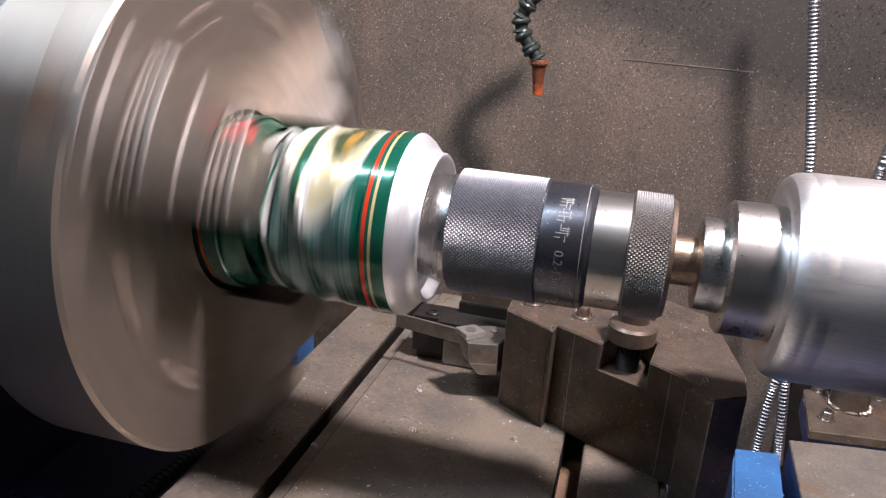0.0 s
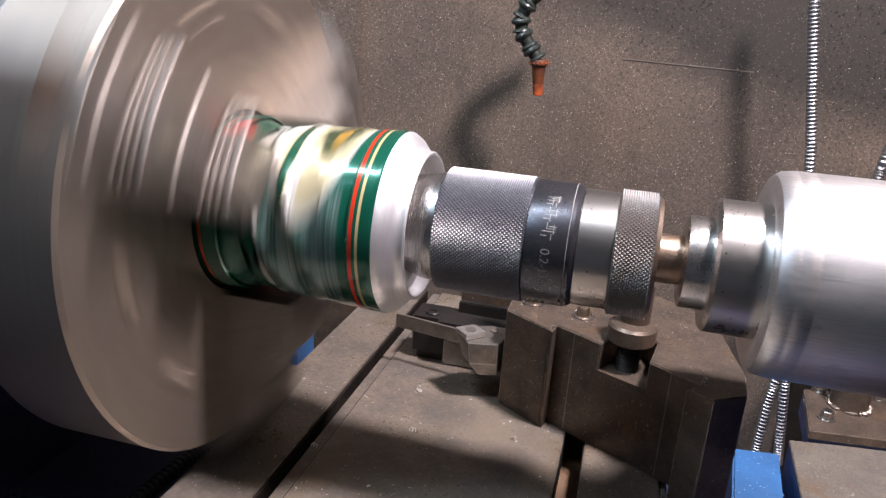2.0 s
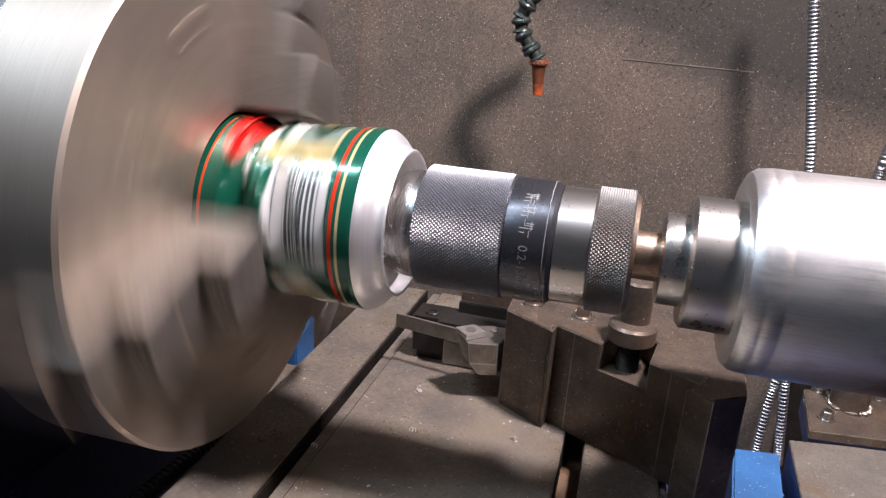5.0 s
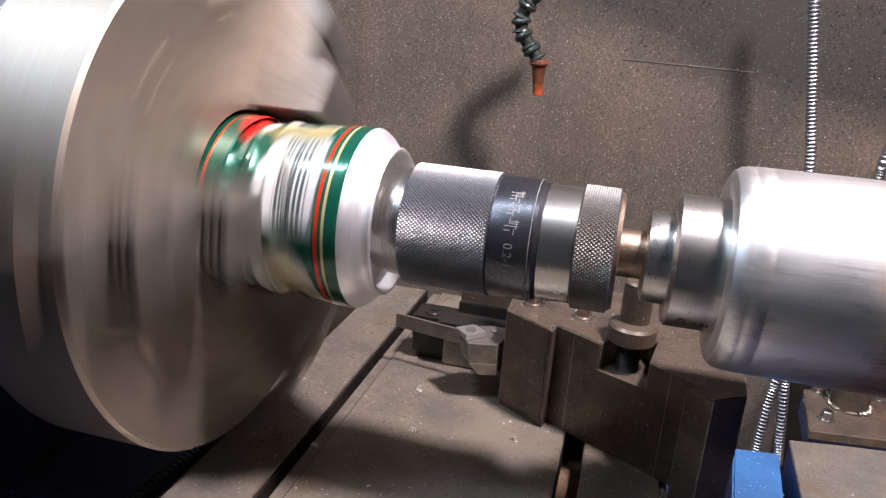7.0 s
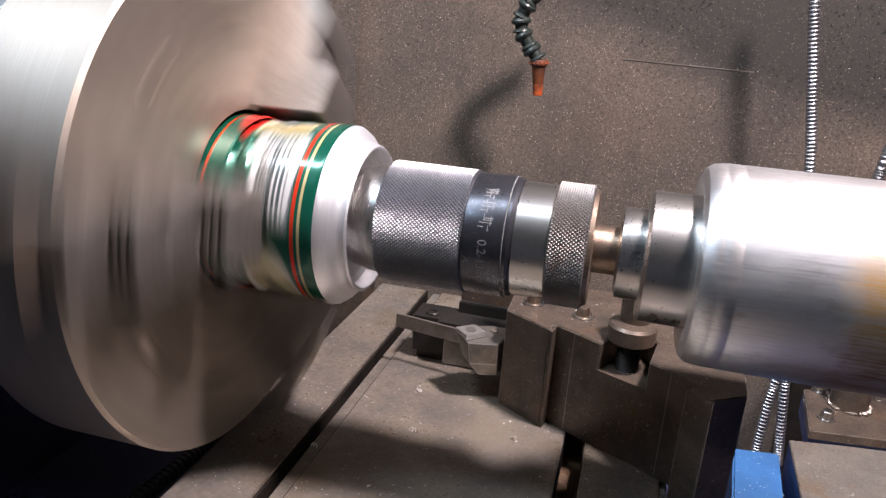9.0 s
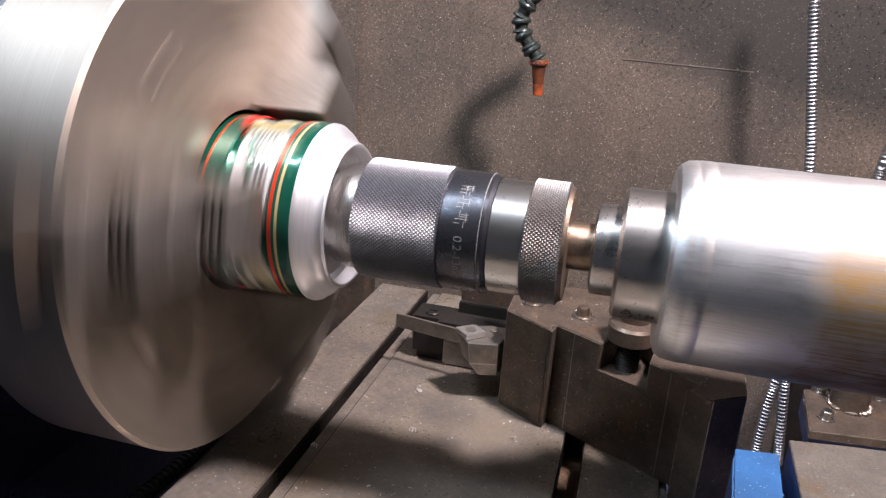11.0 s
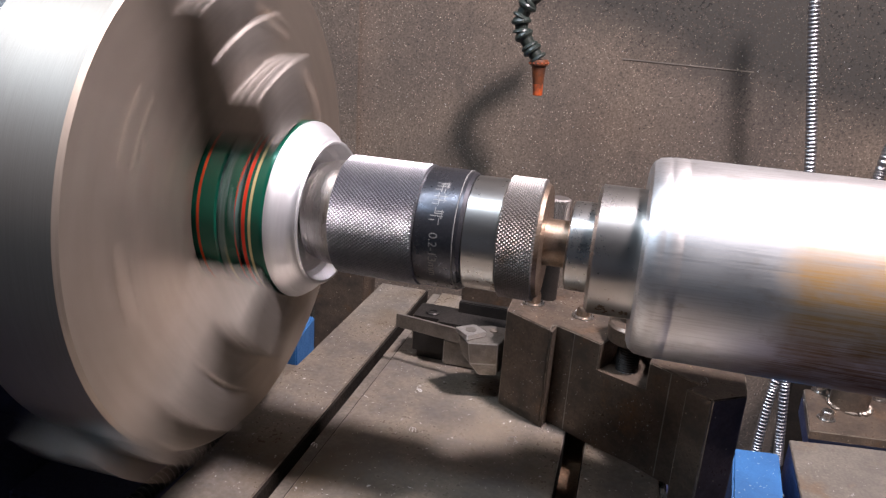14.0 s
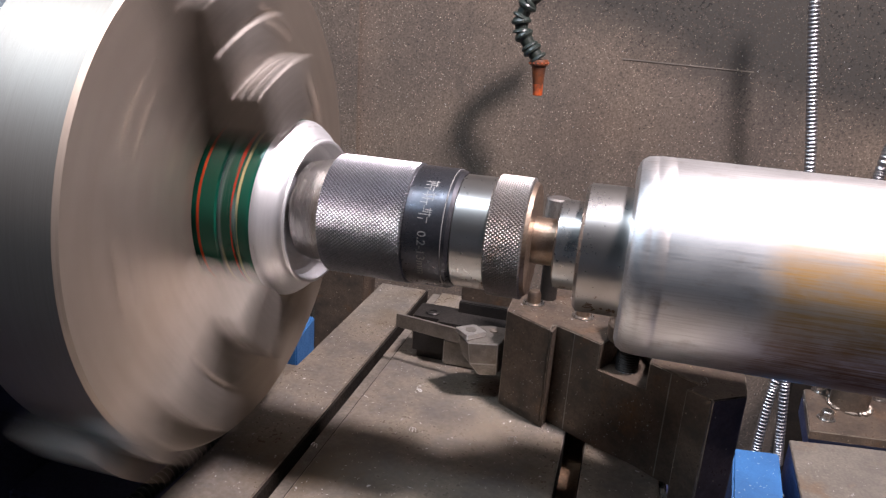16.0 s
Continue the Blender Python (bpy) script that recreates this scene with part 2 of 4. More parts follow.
def quill_steel():
    """Scored bright steel with brown oil varnish on the lower side, from a ragged line on."""
    n = Nodes("scored_quill_steel")
    x, y, z = n.split()
    x, z = n.math("MULTIPLY", x, 1000.0), n.math("MULTIPLY", z, 1000.0)
    scratch = n.noise(700.0, 3.0, vec=n.mapped((6, 0.12, 0.12)))
    along = n.noise(700.0, 3.0, vec=n.mapped((0.08, 2.5, 2.5)))
    cloud = n.noise(45.0, 5.0)
    rag = n.math("MULTIPLY", n.math("SUBTRACT", n.noise(30.0, 4.0, 0.5), 0.5), 26.0)
    edge = n.ramp(n.math("ADD", x, n.math("ADD", rag, n.math("MULTIPLY", z, -0.25))), 23.0, 32.0)
    low = n.ramp(n.math("ADD", z, n.math("ADD", rag, n.math("MULTIPLY", x, -0.12))), 10.0, 26.0, 1.0, 0.0)
    oil = n.math("MULTIPLY", n.math("MULTIPLY", edge, low), n.ramp(n.math("ADD", cloud, along), 0.75, 1.2, 0.45, 1.0))
    low2 = n.math("MULTIPLY", n.ramp(n.math("ADD", x, rag), 4.0, 30.0), n.ramp(n.math("ADD", z, rag), -24.0, -12.0, 0.85, 0.0))
    oil = n.math("MAXIMUM", oil, low2)
    oil = n.math("MULTIPLY", oil, n.ramp(n.noise(260.0, 5.0, 0.7, n.mapped((0.35, 1.0, 1.0))), 0.36, 0.50, 0.8, 1.0))
    col = n.mix(n.ramp(cloud, 0.3, 0.7), (0.84, 0.82, 0.81), (0.74, 0.72, 0.71))
    col = n.mix(n.ramp(along, 0.46, 0.68, 0.0, 0.28), col, (0.36, 0.32, 0.28))
    blot = n.noise(160.0, 5.0, 0.7, n.mapped((0.5, 1.0, 1.0)))
    col = n.mix(n.ramp(blot, 0.56, 0.72, 0.0, 0.5), col, (0.40, 0.33, 0.27))
    col = n.mix(oil, col, n.mix(n.ramp(n.math("ADD", z, rag), -20.0, 14.0), (0.17, 0.078, 0.025), (0.58, 0.325, 0.105)))
    n.bump(n.math("ADD", n.math("ADD", scratch, along), n.math("MULTIPLY", n.noise(220.0, 4.0, 0.6), 2.0)), 0.010, 0.0006)
    return n.set(Base_Color=col, Metallic=n.ramp(oil, 0.0, 1.0, 1.0, 0.55), Roughness=n.ramp(n.math("ADD", along, cloud), 0.7, 1.3, 0.36, 0.50))


M["quill"] = quill_steel()


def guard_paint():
    """Greasy sheet metal: brown film, soft streaks, pale and dark flecks, and a field above the scratch line shaded in
    the colour.
    """
    n = Nodes("grimy_sheet_metal")
    x, y, z = n.split()
    cloud = n.noise(9.0, 7.0, 0.6)
    streak = n.noise(14.0, 5.0, 0.6, n.mapped((1.0, 1.0, 0.12)))
    grain = n.noise(650.0, 4.0, 0.7)
    col = n.mix(n.ramp(cloud, 0.35, 0.65), (0.178, 0.139, 0.107), (0.118, 0.096, 0.080))
    col = n.mix(n.ramp(streak, 0.50, 0.72, 0.0, 0.65), col, (0.065, 0.054, 0.048))
    # the lamp's cutoff, put into the colour as a darker upper field
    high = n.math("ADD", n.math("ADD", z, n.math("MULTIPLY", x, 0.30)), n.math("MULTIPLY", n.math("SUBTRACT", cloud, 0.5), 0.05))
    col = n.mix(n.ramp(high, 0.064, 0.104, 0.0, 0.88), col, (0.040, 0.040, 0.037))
    col = n.mix(n.ramp(grain, 0.40, 0.62, 0.0, 0.6), col, (0.045, 0.037, 0.031))
    for scale, size, thin, c in ((380.0, 0.26, 0.50, (0.075, 0.060, 0.048)), (240.0, 0.15, 0.54, (0.035, 0.030, 0.027)), (620.0, 0.22, 0.53, (0.40, 0.285, 0.22)), (430.0, 0.14, 0.52, (0.50, 0.44, 0.35)), (300.0, 0.10, 0.53, (0.66, 0.58, 0.44))):
        d, _ = n.cells(scale)
        hit = n.math("MULTIPLY", n.ramp(d, size * 0.7, size, 1.0, 0.0), n.math("GREATER_THAN", n.noise(scale * 0.4, 2.0), thin))
        if c[0] > 0.1:
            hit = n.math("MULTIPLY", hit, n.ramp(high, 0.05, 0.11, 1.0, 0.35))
        col = n.mix(hit, col, c)
    spots = n.math("MULTIPLY", n.ramp(n.noise(450.0, 3.0, 0.6), 0.585, 0.64), n.ramp(n.noise(22.0, 3.0), 0.36, 0.54))
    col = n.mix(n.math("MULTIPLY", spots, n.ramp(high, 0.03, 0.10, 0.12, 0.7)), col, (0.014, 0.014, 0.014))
    n.bump(grain, 0.25, 0.0006)
    return n.set(Base_Color=col, Roughness=n.ramp(cloud, 0.3, 0.7, 0.6, 0.85), Specular_IOR_Level=0.06)


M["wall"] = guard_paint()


# ---- building helpers: millimetres in, metres out ----
def thing(name, at, label, category, group="", kind=""):
    ob = new(name)
    ob.empty_display_size = 0.01
    ob.location = Vector(at) * 0.001
    ob["origin_mm"] = at
    return tagged(ob, label, category, group, kind)


def smooth(bm, angle=32):
    for f in bm.faces:
        f.smooth = True
    lim = radians(angle)
    for e in bm.edges:
        e.smooth = len(e.link_faces) == 2 and e.calc_face_angle(0) < lim


def part(name, bm, material, parent=None, label="", angle=32, recalc=True, edge=""):
    """One mesh object under a thing or under a part; the bmesh is in millimetres of the machine's space."""
    if recalc:
        bmesh.ops.recalc_face_normals(bm, faces=bm.faces)
    smooth(bm, angle)
    if not edge:
        for f in bm.faces:
            f.material_index = 0
    o = Vector(parent["origin_mm"]) if parent else Vector((0, 0, 0))
    for v in bm.verts:
        v.co = (v.co - o) * 0.001
    me = bpy.data.meshes.new(name)
    bm.to_mesh(me)
    bm.free()
    me.materials.append(M[material])
    if edge:
        me.materials.append(M[edge])
    ob = new(name, me)
    ob.parent = parent
    ob["origin_mm"] = tuple(o)
    return tagged(ob, label)


def revolve(profile, seg=96, wobble=None, bm=None, a0=0.0):
    """A closed or open skin of rings (x, r) about the spindle's line."""
    bm = bm or bmesh.new()
    rows = []
    for x, r in profile:
        if r <= 0:
            rows.append([bm.verts.new((x, 0, 0))])
            continue
        ring = []
        for i in range(seg):
            a = a0 + 2 * math.pi * i / seg
            rr = r + (wobble(x, a) if wobble else 0.0)
            ring.append(bm.verts.new((x, -rr * math.cos(a), rr * math.sin(a))))
        rows.append(ring)
    for p, q in zip(rows, rows[1:]):
        for i in range(seg):
            j = (i + 1) % seg
            if len(p) == 1 and len(q) == 1:
                continue
            if len(p) == 1:
                bm.faces.new((p[0], q[i], q[j]))
            elif len(q) == 1:
                bm.faces.new((p[i], p[j], q[0]))
            else:
                bm.faces.new((p[i], p[j], q[j], q[i]))
    return bm


def pillar(cx, cy, profile, seg=32, bm=None):
    """Rings (z, r) about an upright line."""
    bm = revolve([(z, r) for z, r in profile], seg)
    for v in bm.verts:
        v.co = Vector((cx + v.co.y, cy + v.co.z, v.co.x))
    return bm


def prism(poly, z0, z1, bevel=0.5, bm=None, rims="both"):
    bm = bm or bmesh.new()
    lo = [bm.verts.new((x, y, z0)) for x, y in poly]
    hi = [bm.verts.new((x, y, z1)) for x, y in poly]
    bm.faces.new(lo[::-1])
    bm.faces.new(hi)
    k = len(poly)
    for i in range(k):
        bm.faces.new((lo[i], lo[(i + 1) % k], hi[(i + 1) % k], hi[i]))
    if bevel:
        keep = {"both": (z0, z1), "top": (z1,), "none": ()}[rims]
        own = {v for v in lo + hi}
        bmesh.ops.recalc_face_normals(bm, faces=bm.faces)
        geom = [e for e in bm.edges if all(v in own for v in e.verts) and (abs(e.verts[0].co.z - e.verts[1].co.z) > 1e-6 or e.verts[0].co.z in keep) and e.calc_face_angle(1.0) > 0.35]
        for f in bmesh.ops.bevel(bm, geom=geom, offset=bevel, segments=2, affect="EDGES", clamp_overlap=True)["faces"]:
            f.material_index = 1
    return bm


def box(x0, x1, y0, y1, z0, z1, bevel=0.5):
    return prism([(x0, y0), (x1, y0), (x1, y1), (x0, y1)], z0, z1, bevel)


def moved(bm, m):
    bmesh.ops.transform(bm, matrix=m, verts=bm.verts[:])
    return bm


def knurled(x0, x1, r, around, depth, pitch=1.6):
    """A band of crossed diamonds: small pyramids between two chamfered ends."""
    seg = around * 2
    rows_n = max(4, int(round((x1 - x0 - 1.4) / pitch * 2)))
    bm = bmesh.new()
    rows = []

    def ring(x, f):
        out = []
        for i in range(seg):
            a = 2 * math.pi * i / seg
            out.append(bm.verts.new((x, -f(i) * math.cos(a), f(i) * math.sin(a))))
        return out

    c0, c1 = bm.verts.new((x0, 0, 0)), bm.verts.new((x1, 0, 0))
    rows.append(ring(x0, lambda i: r - depth - 1.0))
    for j in range(rows_n + 1):
        x = x0 + 0.7 + (x1 - x0 - 1.4) * j / rows_n
        rows.append(ring(x, lambda i, j=j: r if (i + j) % 2 else r - depth))
    rows.append(ring(x1, lambda i: r - depth - 1.0))
    for j, (p, q) in enumerate(zip(rows, rows[1:])):
        for i in range(seg):
            k = (i + 1) % seg
            if j == 0 or j == len(rows) - 2:
                bm.faces.new((p[i], p[k], q[k], q[i]))
            elif (i + j - 1) % 2 == 0:
                bm.faces.new((p[i], p[k], q[k]))
                bm.faces.new((p[i], q[k], q[i]))
            else:
                bm.faces.new((p[i], p[k], q[i]))
                bm.faces.new((p[k], q[k], q[i]))
    for i in range(seg):
        bm.faces.new((rows[0][i], rows[0][(i + 1) % seg], c0))
        bm.faces.new((rows[-1][i], rows[-1][(i + 1) % seg], c1))
    return bm


# ---- the place: guard wall, bed, shop ----
def guard_wall():
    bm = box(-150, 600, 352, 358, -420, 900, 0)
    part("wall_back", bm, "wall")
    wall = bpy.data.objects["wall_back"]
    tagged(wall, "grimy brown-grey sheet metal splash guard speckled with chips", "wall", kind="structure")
    bend = [(-168 + 36 * i / 16, 344.9 + 7.0 * (3 * (i / 16) ** 2 - 2 * (i / 16) ** 3)) for i in range(17)]
    part("fold", prism(bend + [(-132, 351.99), (-168, 351.99)], -420, 900, 0), "wall", wall, "bent seam of the guard")
    seam = box(62, 158, 351.6, 352.02, -0.5, 0.5, 0.2)
    part("seam", moved(seam, pose(0, 0, 48.0, 0, 1.1, 0)), "scratch", wall, "thin pale horizontal scratch line")
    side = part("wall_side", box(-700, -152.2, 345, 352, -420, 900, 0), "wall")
    tagged(side, "greasy brown sheet metal guard behind the chuck", "wall", kind="structure")
    post = part("guard_edge", box(-169, -124, 300, 329, -420, -138, 0.6), "black")
    tagged(post, "rounded brown sheet metal edge under the guard", "wall", kind="structure")


def shop():
    for name, b, lab in (("floor", (-2500, 2500, -2600, 2000, -1150, -1100), "dark concrete workshop floor"), ("ceiling", (-2500, 2500, -2600, 2000, 1600, 1650), "plain grey workshop ceiling"),
                         ("wall_south", (-2500, 2500, -2650, -2604, -1100, 1600), "plain grey workshop wall"), ("wall_north", (-2500, 2500, 2004, 2050, -1100, 1600), "plain grey workshop wall"),
                         ("wall_west", (-2550, -2504, -2600, 2000, -1100, 1600), "plain dark workshop wall"), ("wall_east", (2504, 2550, -2600, 2000, -1100, 1600), "plain dark workshop wall")):
        tagged(part(name, box(*b, 0), "concrete" if name in ("floor", "wall_west", "wall_east") else "room"), lab, name.split("_")[0], kind="structure")
    tagged(part("chip_tray", box(-900, 900, -180, 350, -300, -290, 0), "navy"), "dark oily chip tray under the lathe bed", "tray", kind="structure")
    tagged(part("machine_base", box(-880, 880, -170, 340, -1099, -300.5, 4), "navy"), "dark painted machine base under the chip tray", "machine base", kind="structure")
    for y0, y1 in ((-130, -60), (-10, 56)):
        way = part("bed_way", box(-186, 150, y0, y1, -289, -158, 2.0), "navy")
        tagged(way, "dark oily lathe bed way under the slide", "bed", kind="structure")
    tagged(part("headstock", box(-700, -190, -160, 150, -289, 130, 6), "navy"), "dark painted headstock casting behind the chuck", "headstock", kind="structure")


def cross_slide():
    t = thing("cross_slide", (40, 60, -150), "worn cast iron cross slide with two tee slots", "cross slide")
    z1, z0 = -105, -150
    cuts = [(-39.7, -28.6), (68.9, 78.4)]
    edge = [-71.2] + [c for pair in cuts for c in pair] + [110.3]
    for i in range(0, len(edge), 2):
        part("table_strip", box(edge[i], edge[i + 1], -160, 196, -120, z1, 0.5), "table", t, edge="worn")
    part("table_base", box(-71.2, 110.3, -160, 196, z0, -133, 1.0), "table", t, "lower body of the slide")
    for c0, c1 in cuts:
        part("slot_floor", box(c0 - 5, c1 + 5, -160, 195.6, -133, -122, 0.3), "rust" if c0 > 0 else "slot", t, "rusty slot floor" if c0 > 0 else "near-black slot floor")
    # thin near-black liners over the slots' side faces
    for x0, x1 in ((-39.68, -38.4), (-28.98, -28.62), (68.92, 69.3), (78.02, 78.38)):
        part("slot_side", box(x0, x1, -159.8, 195.8, -121.9, -105.6, 0.1), "slot", t, "near-black slot side")
    part("slot_ledge", box(-34.6, -29.0, -159.7, 195.7, -121.9, -106.6, 0.4), "plate", t, "narrow worn ledge in the slot")
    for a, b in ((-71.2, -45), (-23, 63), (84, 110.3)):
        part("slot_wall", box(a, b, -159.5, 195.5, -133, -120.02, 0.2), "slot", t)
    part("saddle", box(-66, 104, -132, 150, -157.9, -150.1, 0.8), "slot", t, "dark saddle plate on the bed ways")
    part("gib_strip", box(110.7, 113.5, -150, 60, -135, -106, 0.6), "steel", t, "bright edge strip of the slide")


def tool_post():
    t = thing("tool_post", (85, 60, -105), "blackened steel gang tool block standing on the cross slide", "tool post")
    poly = [(34.6, 69.0), (56.8, 54.6), (57.2, 60.5), (58.6, 61.0), (67.3, 56.0), (79.0, 49.0), (84.0, 58.5), (86.0, 66.5), (92.0, 70.5), (99.0, 68.0), (102.5, 60.0), (99.2, 39.2),
            (107.7, 33.4), (118.0, 27.4), (112.7, 21.4), (122.1, 15.8), (135.0, 24.4), (136.5, 41.5), (128.0, 100.0), (104.0, 118.0), (60.0, 112.0), (34.4, 96.0)]
    whole = poly[:6] + poly[11:]
    bm = prism(whole, -104.9, -68.5, 0.5, rims="none")
    part("block", prism(poly, -68.5, -56, 0.5, bm, rims="top"), "black", t, edge="worn")
    for x, y in ((67.3, 56.0), (107.7, 33.4)):
        part("joint", prism([(x - 0.2, y - 0.01), (x + 0.2, y - 0.24), (x + 0.4, y + 0.8), (x, y + 1.1)], -104.5, -56.3, 0.06), "holder", t, "scraped vertical joint")
    part("rib", prism([(56.9, 54.1), (57.9, 53.6), (58.9, 60.0), (57.7, 60.6)], -104.6, -56.6, 0.3), "black", t, "scraped rib along the block's groove", edge="worn")
    b = thing("clamp_bolt", (93, 56, -68.5), "dark threaded clamp bolt with a round head in the block's slot", "bolt")
    prof, z = [(-68.5, 0), (-68.5, 4.6)], -68.3
    while z < -53.5:
        prof += [(z, 4.9), (z + 0.55, 4.2), (z + 1.1, 4.9)]
        z += 1.15
    part("thread", pillar(91, 55, prof + [(-53, 4.4), (-53, 0)], 28), "dark", b)
    part("head", pillar(91, 57, [(-55.6, 0), (-55.6, 9.6), (-54.8, 10.3), (-48.6, 10.3), (-47.4, 9.2), (-47.2, 6.2), (-47.0, 0)], 48), "black", b, "worn round steel head")
    part("stud", pillar(91.5, 60, [(-47.2, 0), (-47.2, 6.4), (-30.0, 6.4), (-29.0, 5.6), (-29.0, 0)], 28), "black", b, "dark stud end")


def tools():
    t = thing("turning_tool", (30, 80, -105), "grey steel turning tool with a diamond carbide insert", "cutting tool")
    plan = [(10.9, 74.6), (18.3, 64.5), (32.2, 68.1), (35.0, 88.6), (24.8, 88.6), (18.1, 85.2)]
    drawn = [[(x + max(0.0, 28.0 - x) * k, y + max(0.0, 76.0 - y) * k * 0.5) for x, y in plan] for k in (0.14, 0.6)]
    head = bmesh.new()
    rows = [[head.verts.new((x, y, z)) for x, y in ring] for z, ring in ((-74.1, plan), (-85.0, drawn[0]), (-91.6, drawn[1]))]
    for p, q in zip(rows, rows[1:]):
        for i in range(6):
            head.faces.new((p[i], p[(i + 1) % 6], q[(i + 1) % 6], q[i]))
    head.faces.new(rows[0])
    head.faces.new(rows[-1][::-1])
    bmesh.ops.recalc_face_normals(head, faces=head.faces)
    for f in bmesh.ops.bevel(head, geom=head.edges[:], offset=0.4, segments=2, affect="EDGES", clamp_overlap=True)["faces"]:
        f.material_index = 1
    part("head", head, "holder", t, edge="carbide")
    ins = part("insert", prism([(9.6, 73.8), (17.4, 66.2), (25.0, 74.4), (17.6, 80.8)], -74.0, -71.4, 0.5), "carbide", t, "diamond carbide insert", edge="chips")
    part("screw", pillar(17.4, 73.8, [(-71.7, 0.0), (-71.7, 2.7), (-71.1, 2.7), (-71.0, 1.5), (-71.2, 0.0)], 20), "holder", ins, "round insert screw")
    part("clamp_screw", pillar(27.1, 82.4, [(-74.4, 0.0), (-74.4, 2.1), (-73.5, 2.1), (-73.2, 1.5), (-73.7, 0.0)], 20), "worn", t, "small worn screw")
    p = thing("parting_tool", (10, 100, -105), "dark parting blade holder with a long grey blade", "cutting tool")
    part("holder", box(-19.5, 31.4, 99.1, 117.2, -100.1, -80.3, 0.5), "dark", p, edge="worn")
    part("upper_clamp", box(-4.8, 31.4, 94.6, 99.7, -88.8, -79.6, 0.4), "dark", p, "upper clamp jaw of the holder", edge="worn")
    part("blade", prism([(-26.3, 91.2), (16.7, 83.3), (16.9, 84.9), (-26.0, 92.8)], -85.0, -77.7, 0.15), "holder", p, "long thin grey blade", edge="carbide")
    part("foot", box(-1.4, 16.7, 96.9, 105.9, -104.1, -90.5, 0.6), "holder", p, "grey foot block", edge="carbide")
    part("base", box(-17.2, 28.0, 101.4, 119.5, -104.9, -100.3, 0.3), "dark", p, "dark base of the holder")
    part("screw", pillar(-10.4, 105.9, [(-80.5, 0.0), (-80.5, 3.8), (-79.7, 3.8), (-79.4, 3.4), (-79.4, 2.1), (-80.1, 1.9), (-80.1, 0.0)], 24), "dark", p, "socket head screw")
    r = thing("rear_tool_block", (25, 130, -105), "brownish steel rear tool block on the cross slide", "tool block")
    part("body", box(2, 33.5, 116, 150, -104.9, -62, 0.8), "black", r)
    # recess not cut in: a slab in front whose dark colour gives its shade
    part("recess_slab", box(2, 33, 112, 115.8, -104.8, -74, 0.5), "dark", r, "dark slab for the block's recess, shade in its colour")
    for x, y, h in ((45.0, 82.5, -49.0), (69.0, 76.0, -50.5)):
        st = thing("stud", (x, y, -56), "short brassy stud standing on the tool block", "stud", "studs on the tool block")
        part("pin", pillar(x, y, [(-56, 0), (-56, 3.3), (h - 2.2, 3.2), (h - 0.6, 2.4), (h, 0)], 24), "brassy", st)
        part("seat", pillar(x, y, [(-56, 0), (-56, 5.2), (-55.4, 5.2), (-55.2, 3.4), (-55.2, 0)], 28), "steel", st, "bright ring at its foot")
    h = thing("thumb_screw", (50.5, 92, -56), "tall thumb screw with a knurled head on the tool block", "screw")
    part("stem", pillar(50.5, 92, [(-56, 0), (-56, 4.2), (-19, 4.2), (-19, 0)], 24), "dark", h)
    kn = knurled(-19, -5.5, 5.9, 30, 0.4)
    for v in kn.verts:
        v.co = Vector((50.5 + v.co.y, 92 + v.co.z, v.co.x))
    part("head", kn, "knurl_warm", h, "knurled head", angle=4)


# ---- the chuck ----
JAW = 29.0


